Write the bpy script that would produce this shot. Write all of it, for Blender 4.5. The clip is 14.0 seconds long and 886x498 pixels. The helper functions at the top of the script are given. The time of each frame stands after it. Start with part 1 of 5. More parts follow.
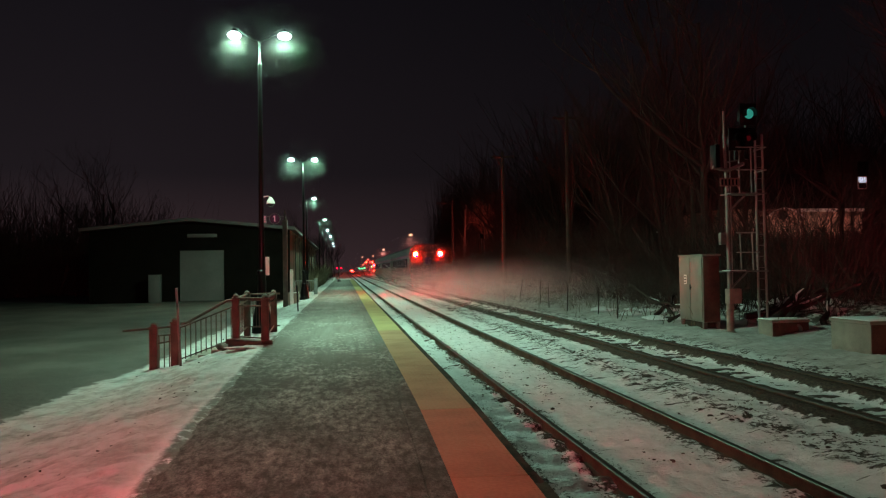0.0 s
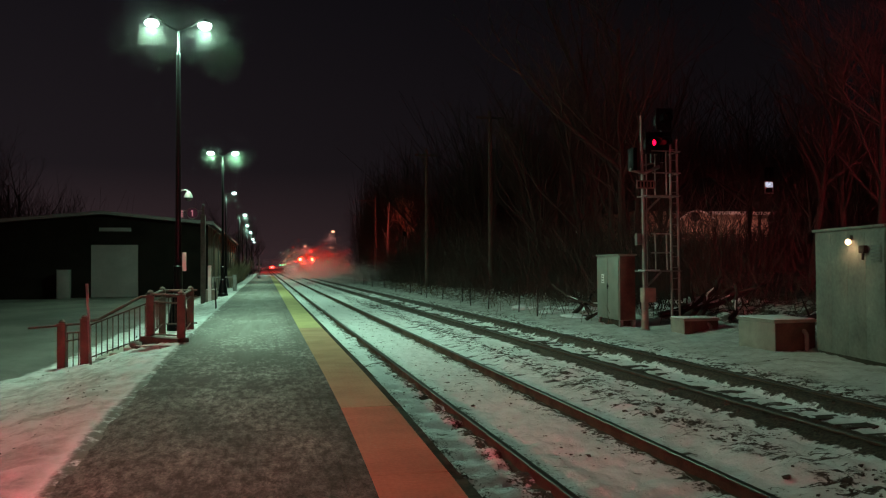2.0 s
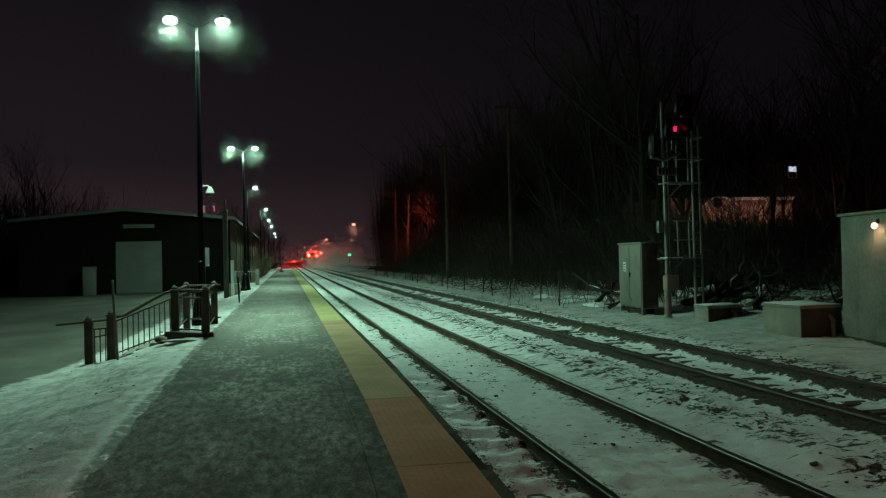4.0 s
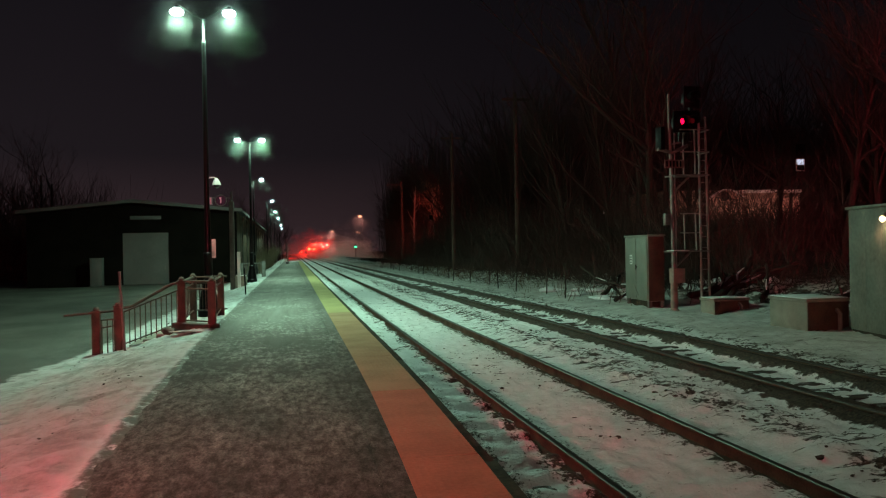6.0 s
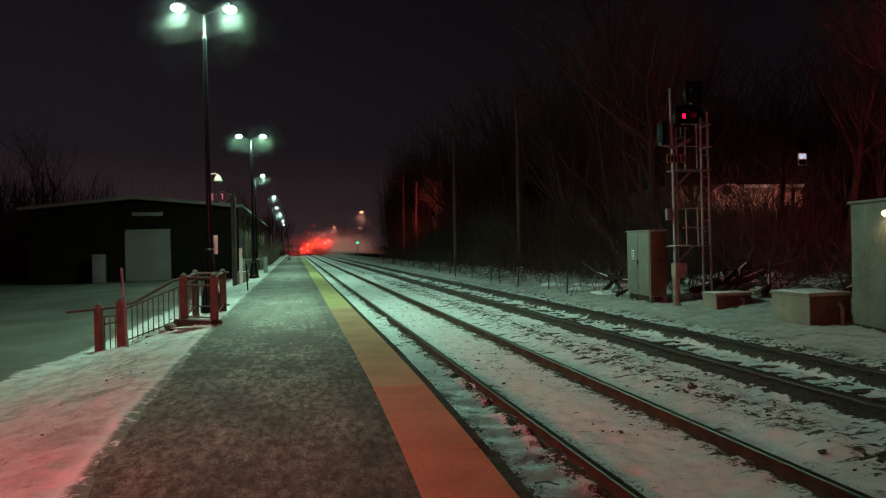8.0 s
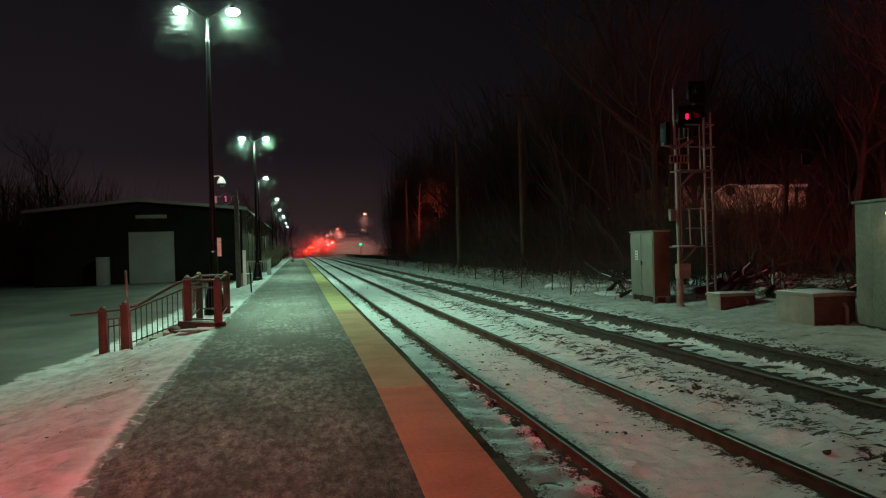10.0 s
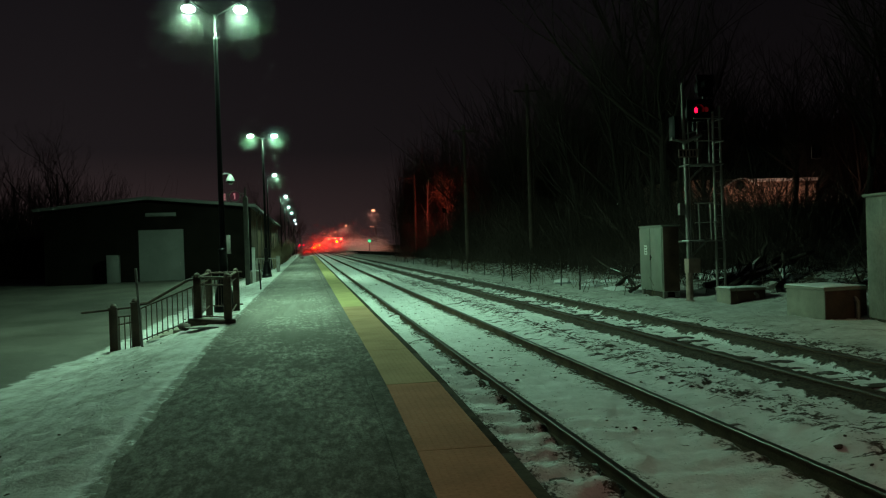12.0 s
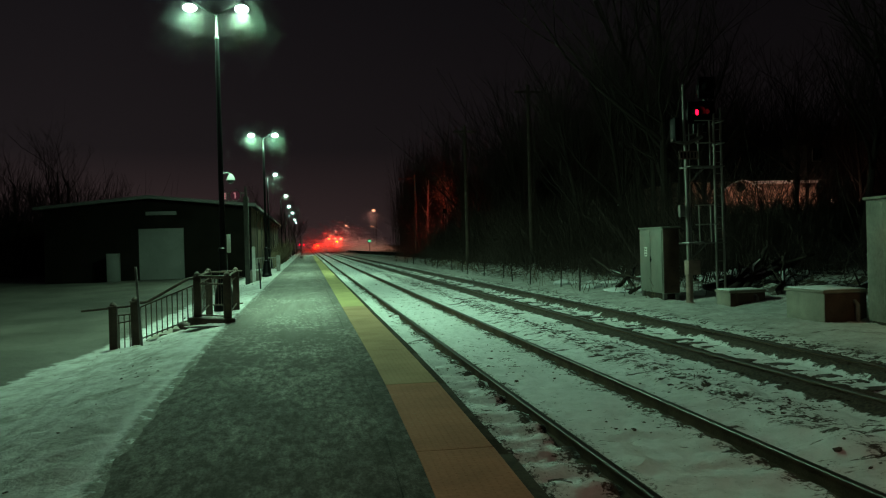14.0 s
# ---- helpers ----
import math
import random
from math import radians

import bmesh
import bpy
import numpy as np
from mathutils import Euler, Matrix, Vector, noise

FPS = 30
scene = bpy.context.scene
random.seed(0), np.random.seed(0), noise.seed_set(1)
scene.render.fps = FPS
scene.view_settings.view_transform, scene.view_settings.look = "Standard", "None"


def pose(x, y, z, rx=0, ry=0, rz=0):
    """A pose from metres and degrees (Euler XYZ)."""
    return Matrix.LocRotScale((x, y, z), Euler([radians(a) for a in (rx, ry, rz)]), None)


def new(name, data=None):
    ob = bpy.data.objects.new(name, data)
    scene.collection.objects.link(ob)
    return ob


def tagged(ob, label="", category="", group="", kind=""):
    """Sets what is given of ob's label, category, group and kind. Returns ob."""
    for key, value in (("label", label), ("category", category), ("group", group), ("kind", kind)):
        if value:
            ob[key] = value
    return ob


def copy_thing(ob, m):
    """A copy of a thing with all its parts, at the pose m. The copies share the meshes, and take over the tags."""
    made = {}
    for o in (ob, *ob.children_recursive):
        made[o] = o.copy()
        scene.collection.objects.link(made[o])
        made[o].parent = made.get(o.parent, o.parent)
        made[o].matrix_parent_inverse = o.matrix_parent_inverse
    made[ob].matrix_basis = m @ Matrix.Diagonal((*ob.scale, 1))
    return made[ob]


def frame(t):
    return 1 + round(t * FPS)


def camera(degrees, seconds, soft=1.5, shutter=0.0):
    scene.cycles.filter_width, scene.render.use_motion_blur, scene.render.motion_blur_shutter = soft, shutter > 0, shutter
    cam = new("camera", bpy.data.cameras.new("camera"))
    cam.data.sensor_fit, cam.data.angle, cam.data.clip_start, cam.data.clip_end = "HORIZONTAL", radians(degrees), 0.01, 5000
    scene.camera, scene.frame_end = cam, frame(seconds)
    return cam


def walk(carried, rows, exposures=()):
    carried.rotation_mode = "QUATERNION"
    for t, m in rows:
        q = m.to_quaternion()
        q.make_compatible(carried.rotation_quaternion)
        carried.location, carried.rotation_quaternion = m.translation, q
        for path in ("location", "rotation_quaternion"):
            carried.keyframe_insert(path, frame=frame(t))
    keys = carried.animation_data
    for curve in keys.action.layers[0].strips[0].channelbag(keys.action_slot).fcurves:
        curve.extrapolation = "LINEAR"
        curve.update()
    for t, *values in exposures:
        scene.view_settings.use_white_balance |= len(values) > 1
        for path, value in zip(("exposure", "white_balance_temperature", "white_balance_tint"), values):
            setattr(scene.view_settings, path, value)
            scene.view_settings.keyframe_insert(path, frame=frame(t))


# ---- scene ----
cam = camera(58.5, 14.0, 1.2)
EYE = (0.0, 0.0, 1.64)
# seconds, yaw, pitch, roll
TURNS = [
    (0.0, -7.07, 1.45, 0.88), (0.5, -6.97, 1.11, 0.39), (1.0, -9.12, 0.97, 0.28), (1.5, -12.22, 1.03, 0.33),
    (2.0, -12.67, 1.22, 0.37), (2.5, -12.36, 1.30, 0.68), (3.0, -11.83, 1.00, 1.07), (5.5, -10.77, 0.28, 1.19),
    (6.0, -10.72, 0.04, 1.17), (6.5, -10.69, -0.06, 1.20), (7.0, -10.66, -0.16, 1.24), (7.5, -10.64, -0.24, 1.28),
    (8.0, -10.59, -0.28, 1.33), (10.5, -10.31, -0.16, 1.58), (11.0, -10.24, -0.36, 1.59), (11.5, -9.92, -0.58, 1.60),
    (12.0, -9.73, -0.44, 1.90), (12.5, -9.86, -0.24, 2.01), (13.0, -9.85, -0.36, 1.90), (13.5, -9.73, -0.39, 1.71),
    (14.0, -9.72, -0.41, 1.56)]
walk(cam, [(t, pose(*EYE, 90 + p, r, y)) for t, y, p, r in TURNS],  [(0.0, 0.02, 6500, 22), (11.3, 0.02, 6500, 22), (11.7, 0.0, 6750, 11), (13.0, 0.05, 6850, 11), (14.0, 0.05, 6850, 11)])

# ---- night sky, lamps ----
LAMP_GREEN = (0.475, 1.0, 0.665)
LAMP_WATTS = 2300.0
LAMP_Z = 8.44
FLASH = 7200.0         # glow of the red crossing flashers
world = bpy.data.worlds.new("night_sky")
world.use_nodes = True
scene.world = world
wn = world.node_tree.nodes
wn["Background"].inputs[0].default_value = (0.0048, 0.0050, 0.0070, 1)
wn["Background"].inputs[1].default_value = 0.9

PLATFORM_LAMPS = [(-2.36, 23.1), (-2.46, 48.9), (-3.45, 74.0), (-3.25, 104.6), (-3.50, 131.8), (-3.45, 156.5), (-3.6, 197.0), (-3.6, 224.0)]


def spot(name, at, watts, colour, size=0.12, cone=170, blend=0.6):
    d = bpy.data.lights.new(name, "SPOT")
    d.energy, d.color, d.shadow_soft_size, d.spot_size, d.spot_blend = watts, colour, size, radians(cone), blend
    ob = new(name, d)
    ob.location = at
    return ob


def bulb(name, at, watts, colour, size=0.08):
    d = bpy.data.lights.new(name, "POINT")
    d.energy, d.color, d.shadow_soft_size = watts, colour, size
    ob = new(name, d)
    ob.location = at
    return ob


for k, (lx, ly) in enumerate(PLATFORM_LAMPS[:7]):
    for side in (-0.71, 0.71) if k < 2 else (0.71,):
        if k < 2:
            bulb("lamp_light", (lx + side, ly, LAMP_Z), LAMP_WATTS * 0.17, LAMP_GREEN)
            spot("lamp_light", (lx + side, ly, LAMP_Z - 0.15), LAMP_WATTS, LAMP_GREEN, cone=176, blend=0.5)
        else:
            spot("lamp_light", (lx + side, ly, LAMP_Z - 0.12), LAMP_WATTS * 1.6, LAMP_GREEN)
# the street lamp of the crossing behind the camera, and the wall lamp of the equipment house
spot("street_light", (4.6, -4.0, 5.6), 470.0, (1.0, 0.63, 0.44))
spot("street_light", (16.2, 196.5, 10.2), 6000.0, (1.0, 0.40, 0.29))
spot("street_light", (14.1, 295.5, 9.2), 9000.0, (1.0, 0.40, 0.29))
# fill light added out of view to brighten the parking lot
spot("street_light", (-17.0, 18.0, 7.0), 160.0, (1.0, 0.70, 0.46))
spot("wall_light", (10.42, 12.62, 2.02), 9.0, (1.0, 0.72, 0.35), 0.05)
# fill lights added behind the hedge for the house front
bulb("house_fill_light", (33.9, 56.7, 3.30), 280.0, (1.0, 0.56, 0.42))
bulb("house_fill_light", (39.6, 56.7, 3.30), 250.0, (1.0, 0.56, 0.42))

# ---- materials ----


def material(name, colour, rough=0.8, metal=0.0, vary=0.3, scale=3.0, fine=40.0, bump=0.2, second=None, cover=0.5, local=False, spec=0.4, stretch=(1, 1, 1)):
    """A worn surface: two scales of noise in colour and relief; second: a stain or dust colour over a share of it."""
    m = bpy.data.materials.new(name)
    m.use_nodes = True
    n, l = m.node_tree.nodes, m.node_tree.links
    b = n["Principled BSDF"]
    b.inputs["Roughness"].default_value, b.inputs["Metallic"].default_value = rough, metal
    b.inputs["Specular IOR Level"].default_value = spec
    if local:
        co = n.new("ShaderNodeTexCoord").outputs["Object"]
    else:
        co = n.new("ShaderNodeNewGeometry").outputs["Position"]
    mp = n.new("ShaderNodeMapping")
    mp.inputs["Scale"].default_value = stretch
    l.new(co, mp.inputs[0])
    big, small = n.new("ShaderNodeTexNoise"), n.new("ShaderNodeTexNoise")
    big.inputs["Scale"].default_value, small.inputs["Scale"].default_value = scale, fine
    big.inputs["Detail"].default_value, small.inputs["Detail"].default_value = 5, 3
    l.new(mp.outputs[0], big.inputs["Vector"]), l.new(mp.outputs[0], small.inputs["Vector"])
    add = n.new("ShaderNodeMath")
    add.operation = "MULTIPLY_ADD"
    add.inputs[1].default_value = 0.5
    l.new(small.outputs[0], add.inputs[0]), l.new(big.outputs[0], add.inputs[2])
    ramp = n.new("ShaderNodeValToRGB")
    lo, hi = [max(0.0, c * (1 - vary)) for c in colour], [min(0.9, c * (1 + vary)) for c in colour]
    ramp.color_ramp.elements[0].position, ramp.color_ramp.elements[0].color = 0.45, (*lo, 1)
    ramp.color_ramp.elements[1].position, ramp.color_ramp.elements[1].color = 1.0, (*hi, 1)
    l.new(add.outputs[0], ramp.inputs[0])
    out = ramp.outputs[0]
    if second:
        mask = n.new("ShaderNodeValToRGB")
        mask.color_ramp.elements[0].position, mask.color_ramp.elements[1].position = 1.0 - cover - 0.12 + 0.25, 1.0 - cover + 0.12 + 0.25
        mix = n.new("ShaderNodeMix")
        mix.data_type = "RGBA"
        l.new(add.outputs[0], mask.inputs[0]), l.new(mask.outputs[0], mix.inputs["Factor"])
        l.new(out, mix.inputs["A"])
        mix.inputs["B"].default_value = (*second, 1)
        out = mix.outputs["Result"]
    l.new(out, b.inputs["Base Color"])
    if bump:
        bp = n.new("ShaderNodeBump")
        bp.inputs["Strength"].default_value, bp.inputs["Distance"].default_value = bump, 0.02
        l.new(add.outputs[0], bp.inputs["Height"]), l.new(bp.outputs[0], b.inputs["Normal"])
    return m


def glow(name, colour, strength):
    m = bpy.data.materials.new(name)
    m.use_nodes = True
    n, l = m.node_tree.nodes, m.node_tree.links
    e = n.new("ShaderNodeEmission")
    e.inputs[0].default_value, e.inputs[1].default_value = (*colour, 1), strength
    l.new(e.outputs[0], n["Material Output"].inputs[0])
    return m


def ground_material():
    """Trampled snow over ballast: bare dirt along the rails, in a ragged line between the tracks and in scattered spots; packed ice on the parking lot."""
    m = bpy.data.materials.new("snowy_ground")
    m.use_nodes = True
    n, l = m.node_tree.nodes, m.node_tree.links
    b = n["Principled BSDF"]
    geo = n.new("ShaderNodeNewGeometry")
    sep = n.new("ShaderNodeSeparateXYZ")
    l.new(geo.outputs["Position"], sep.inputs[0])

    def noise_of(scale, detail=5.0, rough=0.6, stretch=(1, 1, 1)):
        mp = n.new("ShaderNodeMapping")
        mp.inputs["Scale"].default_value = stretch
        t = n.new("ShaderNodeTexNoise")
        t.inputs["Scale"].default_value, t.inputs["Detail"].default_value, t.inputs["Roughness"].default_value = scale, detail, rough
        l.new(geo.outputs["Position"], mp.inputs[0]), l.new(mp.outputs[0], t.inputs["Vector"])
        return t.outputs[0]

    def maths(op, a, c=0.0, d=0.0, clamp=False):
        q = n.new("ShaderNodeMath")
        q.operation, q.use_clamp = op, clamp
        for i, v in enumerate((a, c, d)):
            if isinstance(v, (int, float)):
                q.inputs[i].default_value = v
            else:
                l.new(v, q.inputs[i])
        return q.outputs[0]

    def ramp_of(v, lo, hi):
        r = n.new("ShaderNodeMapRange")
        r.interpolation_type = "SMOOTHSTEP"
        r.inputs["From Min"].default_value, r.inputs["From Max"].default_value = lo, hi
        l.new(v, r.inputs["Value"])
        return r.outputs[0]

    x = sep.outputs[0]
    ragged = noise_of(1.7, 6, 0.65)
    mid = noise_of(5.5, 6, 0.7)
    fine = noise_of(28.0, 4, 0.6)
    wob = maths("MULTIPLY_ADD", maths("SUBTRACT", maths("MULTIPLY_ADD", mid, 0.6, maths("MULTIPLY", fine, 0.4)), 0.5), 1.5, x)

    def band(at, half, soft):
        dist = maths("ABSOLUTE", maths("SUBTRACT", wob, at))
        return maths("SUBTRACT", 1.0, ramp_of(dist, half, half + soft))

    def both(a, c):
        return maths("MAXIMUM", a, c)

    smooth = maths("MULTIPLY_ADD", maths("SUBTRACT", maths("MULTIPLY_ADD", ragged, 0.5, maths("MULTIPLY", mid, 0.5)), 0.5), 0.85, x)

    def lane(at, half):
        return maths("SUBTRACT", 1.0, ramp_of(maths("ABSOLUTE", maths("SUBTRACT", smooth, at)), half, half + 0.05))

    dirt = both(lane(6.11, 0.36), lane(7.64, 0.36))
    dirt = both(dirt, maths("MULTIPLY", band(8.45, 0.15, 0.30), ramp_of(mid, 0.50, 0.56)))
    dirt = both(dirt, maths("MULTIPLY", band(4.98, 0.14, 0.22), ramp_of(mid, 0.50, 0.55)))
    dirt = both(dirt, maths("MULTIPLY", both(band(2.38, 0.10, 0.10), band(3.88, 0.12, 0.10)), ramp_of(mid, 0.36, 0.50)))
    dirt = both(dirt, maths("MULTIPLY", band(1.66, 0.10, 0.10), ramp_of(mid, 0.38, 0.5)))
    side = maths("MULTIPLY", ramp_of(x, 1.5, 1.9), maths("SUBTRACT", 1.0, ramp_of(x, 9.0, 11.0)))
    dirt = both(dirt, maths("MULTIPLY", ramp_of(maths("ADD", mid, maths("MULTIPLY", ragged, 0.6)), 1.02, 1.12), side))
    wild = maths("MULTIPLY", ramp_of(x, 11.0, 13.2), ramp_of(maths("ADD", mid, maths("MULTIPLY", ragged, 0.7)), 0.80, 0.87))
    dirt = both(dirt, wild)
    # the bank past the cabinets is mostly bare earth and dead scrub
    bare = maths("MULTIPLY", maths("MULTIPLY", ramp_of(wob, 9.0, 9.9), ramp_of(sep.outputs[1], 32.0, 42.0)), ramp_of(maths("ADD", mid, maths("MULTIPLY", ragged, 0.7)), 0.80, 0.90))
    dirt = both(dirt, bare)
    streak = noise_of(2.6, 6, 0.68, (0.55, 2.3, 1))
    dirt = both(dirt, maths("MULTIPLY", band(5.0, 0.5, 0.6), ramp_of(maths("ADD", streak, maths("MULTIPLY", ragged, 0.3)), 0.715, 0.75)))
    dirt = both(dirt, maths("MULTIPLY", ramp_of(maths("ADD", streak, maths("MULTIPLY", ragged, 0.45)), 0.845, 0.90), side))
    crumb = noise_of(15.0, 5, 0.6, (0.8, 1.2, 1))
    dirt = both(dirt, maths("MULTIPLY", maths("MULTIPLY", ramp_of(maths("ADD", crumb, maths("MULTIPLY", mid, 0.35)), 0.845, 0.875), side), 0.8))
    deep = ramp_of(x, 14.0, 18.0)
    dirt = both(dirt, maths("MULTIPLY", deep, 0.85))
    bank = maths("MULTIPLY", maths("SUBTRACT", 1.0, ramp_of(x, -2.6, -1.4)), ramp_of(maths("ADD", mid, maths("MULTIPLY", fine, 0.35)), 0.79, 0.86))
    dirt = both(dirt, maths("MULTIPLY", bank, 0.6))
    shore = maths("MULTIPLY_ADD", ramp_of(sep.outputs[1], 15.0, 19.5), -0.52, x)
    lot = maths("SUBTRACT", 1.0, ramp_of(maths("MULTIPLY_ADD", maths("SUBTRACT", maths("ADD", ragged, maths("MULTIPLY", mid, 0.5)), 0.75), 0.9, shore), -5.14, -5.02))

    def mix(f, a, c):
        q = n.new("ShaderNodeMix")
        q.data_type = "RGBA"
        l.new(f, q.inputs["Factor"])
        for k, v in (("A", a), ("B", c)):
            if isinstance(v, tuple):
                q.inputs[k].default_value = (*v, 1)
            else:
                l.new(v, q.inputs[k])
        return q.outputs["Result"]

    snow = mix(ramp_of(mid, 0.35, 0.70), (0.82, 0.83, 0.84), (0.68, 0.69, 0.69))
    ice = mix(ramp_of(noise_of(0.45, 5, 0.6, (1, 0.6, 1)), 0.38, 0.66), (0.072, 0.065, 0.056), (0.130, 0.121, 0.105))
    soil = mix(ramp_of(fine, 0.35, 0.70), (0.026, 0.018, 0.013), (0.095, 0.070, 0.050))
    # left bank's snow made darker: the weaker light there is in its colour
    dim_bank = mix(ramp_of(maths("ADD", ragged, maths("MULTIPLY", mid, 0.5)), 0.62, 0.95), (0.56, 0.56, 0.56), (0.32, 0.31, 0.29))
    grey = mix(ramp_of(maths("ADD", ragged, maths("MULTIPLY", mid, 0.5)), 0.60, 0.92), (0.52, 0.52, 0.51), (0.36, 0.35, 0.33))
    col = mix(maths("SUBTRACT", 1.0, ramp_of(x, -1.9, -1.6)), mix(ramp_of(x, 7.9, 8.9), snow, grey), dim_bank)
    # grey crust where the snow meets the paving
    drawn = maths("MULTIPLY", maths("EXPONENT", maths("MULTIPLY", maths("SUBTRACT", maths("MAXIMUM", sep.outputs[1], 3.0), 5.6), -0.25)), 0.24)
    rim = maths("ABSOLUTE", maths("ADD", maths("SUBTRACT", maths("MULTIPLY_ADD", maths("SUBTRACT", fine, 0.5), 0.10, x), drawn), 1.69))
    col = mix(maths("MULTIPLY", maths("SUBTRACT", 1.0, ramp_of(rim, 0.07, 0.17)), ramp_of(mid, 0.30, 0.50)), col, (0.13, 0.115, 0.095))
    col = mix(lot, col, ice)
    col = mix(dirt, col, soil)
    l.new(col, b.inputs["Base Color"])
    l.new(maths("MULTIPLY_ADD", lot, -0.15, 0.75), b.inputs["Roughness"])
    b.inputs["Specular IOR Level"].default_value = 0.25
    bp = n.new("ShaderNodeBump")
    bp.inputs["Strength"].default_value, bp.inputs["Distance"].default_value = 0.8, 0.05
    l.new(maths("ADD", maths("MULTIPLY", fine, 0.22), mid), bp.inputs["Height"]), l.new(bp.outputs[0], b.inputs["Normal"])
    return m


def sky_glow():
    """The town's glow in the night sky: brownish at the horizon, blue-black above."""
    m = bpy.data.materials.new("night_sky_glow")
    m.use_nodes = True
    m.cycles.emission_sampling = "NONE"
    n, l = m.node_tree.nodes, m.node_tree.links
    geo, sep, ramp, e = n.new("ShaderNodeNewGeometry"), n.new("ShaderNodeSeparateXYZ"), n.new("ShaderNodeValToRGB"), n.new("ShaderNodeEmission")
    scale = n.new("ShaderNodeMath")
    scale.operation = "MULTIPLY"
    scale.inputs[1].default_value = 1 / 2000
    stops = ramp.color_ramp.elements
    stops[0].position, stops[0].color = 0.0, (0.0270, 0.0170, 0.0178, 1)
    stops[1].position, stops[1].color = 0.45, (0.0024, 0.0026, 0.0036, 1)
    mid = stops.new(0.12)
    mid.color = (0.0082, 0.0066, 0.0076, 1)
    # sky drawn brighter to the left, for the glare round the lamps there
    side = n.new("ShaderNodeMapRange")
    for k, q in (("From Min", -500.0), ("From Max", 900.0), ("To Min", 1.40), ("To Max", 0.66)):
        side.inputs[k].default_value = q
    l.new(geo.outputs["Position"], sep.inputs[0]), l.new(sep.outputs[2], scale.inputs[0]), l.new(scale.outputs[0], ramp.inputs[0])
    l.new(sep.outputs[0], side.inputs["Value"]), l.new(side.outputs[0], e.inputs[1])
    l.new(ramp.outputs[0], e.inputs[0]), l.new(e.outputs[0], n["Material Output"].inputs[0])
    return m


def asphalt_material():
    """Dark asphalt under a patchy film of frost and blown snow."""
    m = bpy.data.materials.new("frosty_asphalt")
    m.use_nodes = True
    n, l = m.node_tree.nodes, m.node_tree.links
    b, geo = n["Principled BSDF"], n.new("ShaderNodeNewGeometry")

    def noise_of(scale, detail, rough, stretch):
        mp, t = n.new("ShaderNodeMapping"), n.new("ShaderNodeTexNoise")
        mp.inputs["Scale"].default_value = stretch
        t.inputs["Scale"].default_value, t.inputs["Detail"].default_value, t.inputs["Roughness"].default_value = scale, detail, rough
        l.new(geo.outputs["Position"], mp.inputs[0]), l.new(mp.outputs[0], t.inputs["Vector"])
        return t.outputs[0]

    def span(v, lo, hi, a, c):
        r = n.new("ShaderNodeMapRange")
        for k, q in (("From Min", lo), ("From Max", hi), ("To Min", a), ("To Max", c)):
            r.inputs[k].default_value = q
        l.new(v, r.inputs["Value"])
        return r.outputs[0]

    def times(a, c):
        q = n.new("ShaderNodeMath")
        q.operation = "MULTIPLY"
        l.new(a, q.inputs[0]), l.new(c, q.inputs[1])
        return q.outputs[0]

    flecks = noise_of(42.0, 6, 0.72, (1, 0.45, 1))
    spots = noise_of(11.0, 6, 0.74, (1.0, 0.34, 1))
    patch = noise_of(0.9, 7, 0.70, (1.0, 0.42, 1))
    grit = noise_of(60.0, 3, 0.6, (1, 1, 1))
    sparkle = n.new("ShaderNodeTexVoronoi")
    sparkle.inputs["Scale"].default_value = 9.0
    l.new(geo.outputs["Position"], sparkle.inputs["Vector"])
    # film factor rises from near the crossing towards the lamps; scattered crumbs of ice
    sep = n.new("ShaderNodeSeparateXYZ")
    l.new(geo.outputs["Position"], sep.inputs[0])
    film = times(times(times(span(flecks, 0.38, 0.60, 0.35, 1.0), span(spots, 0.40, 0.62, 0.12, 1.0)), span(patch, 0.38, 0.60, 0.28, 1.35)), span(sep.outputs[1], 4.0, 18.0, 0.52, 1.20))
    even = times(span(sep.outputs[1], 9.0, 19.0, 0.0, 0.50), span(noise_of(1.6, 5, 0.65, (2.2, 0.10, 1)), 0.35, 0.65, 0.70, 1.15))
    thick = n.new("ShaderNodeMath")
    thick.operation = "MAXIMUM"
    l.new(film, thick.inputs[0]), l.new(even, thick.inputs[1])
    crumbs = n.new("ShaderNodeMath")
    crumbs.operation = "LESS_THAN"
    crumbs.inputs[1].default_value = 0.055
    l.new(sparkle.outputs["Distance"], crumbs.inputs[0])
    both = n.new("ShaderNodeMath")
    both.operation, both.use_clamp = "MAXIMUM", True
    l.new(thick.outputs[0], both.inputs[0]), l.new(times(crumbs.outputs[0], span(flecks, 0.56, 0.60, 0.0, 1.0)), both.inputs[1])
    # blown thickest along the middle
    away = n.new("ShaderNodeMath")
    away.operation = "ABSOLUTE"
    l.new(span(sep.outputs[0], -2.3, 1.7, -2.0, 2.0), away.inputs[0])
    frost = times(both.outputs[0], span(away.outputs[0], 0.4, 1.7, 1.0, 0.42))
    mix, stone = n.new("ShaderNodeMix"), n.new("ShaderNodeMix")
    mix.data_type = stone.data_type = "RGBA"
    l.new(span(grit, 0.3, 0.7, 0.0, 1.0), stone.inputs["Factor"])
    stone.inputs["A"].default_value, stone.inputs["B"].default_value = (0.018, 0.014, 0.012, 1), (0.060, 0.047, 0.038, 1)
    l.new(frost, mix.inputs["Factor"]), l.new(stone.outputs["Result"], mix.inputs["A"])
    mix.inputs["B"].default_value = (0.50, 0.48, 0.44, 1)
    l.new(mix.outputs["Result"], b.inputs["Base Color"])
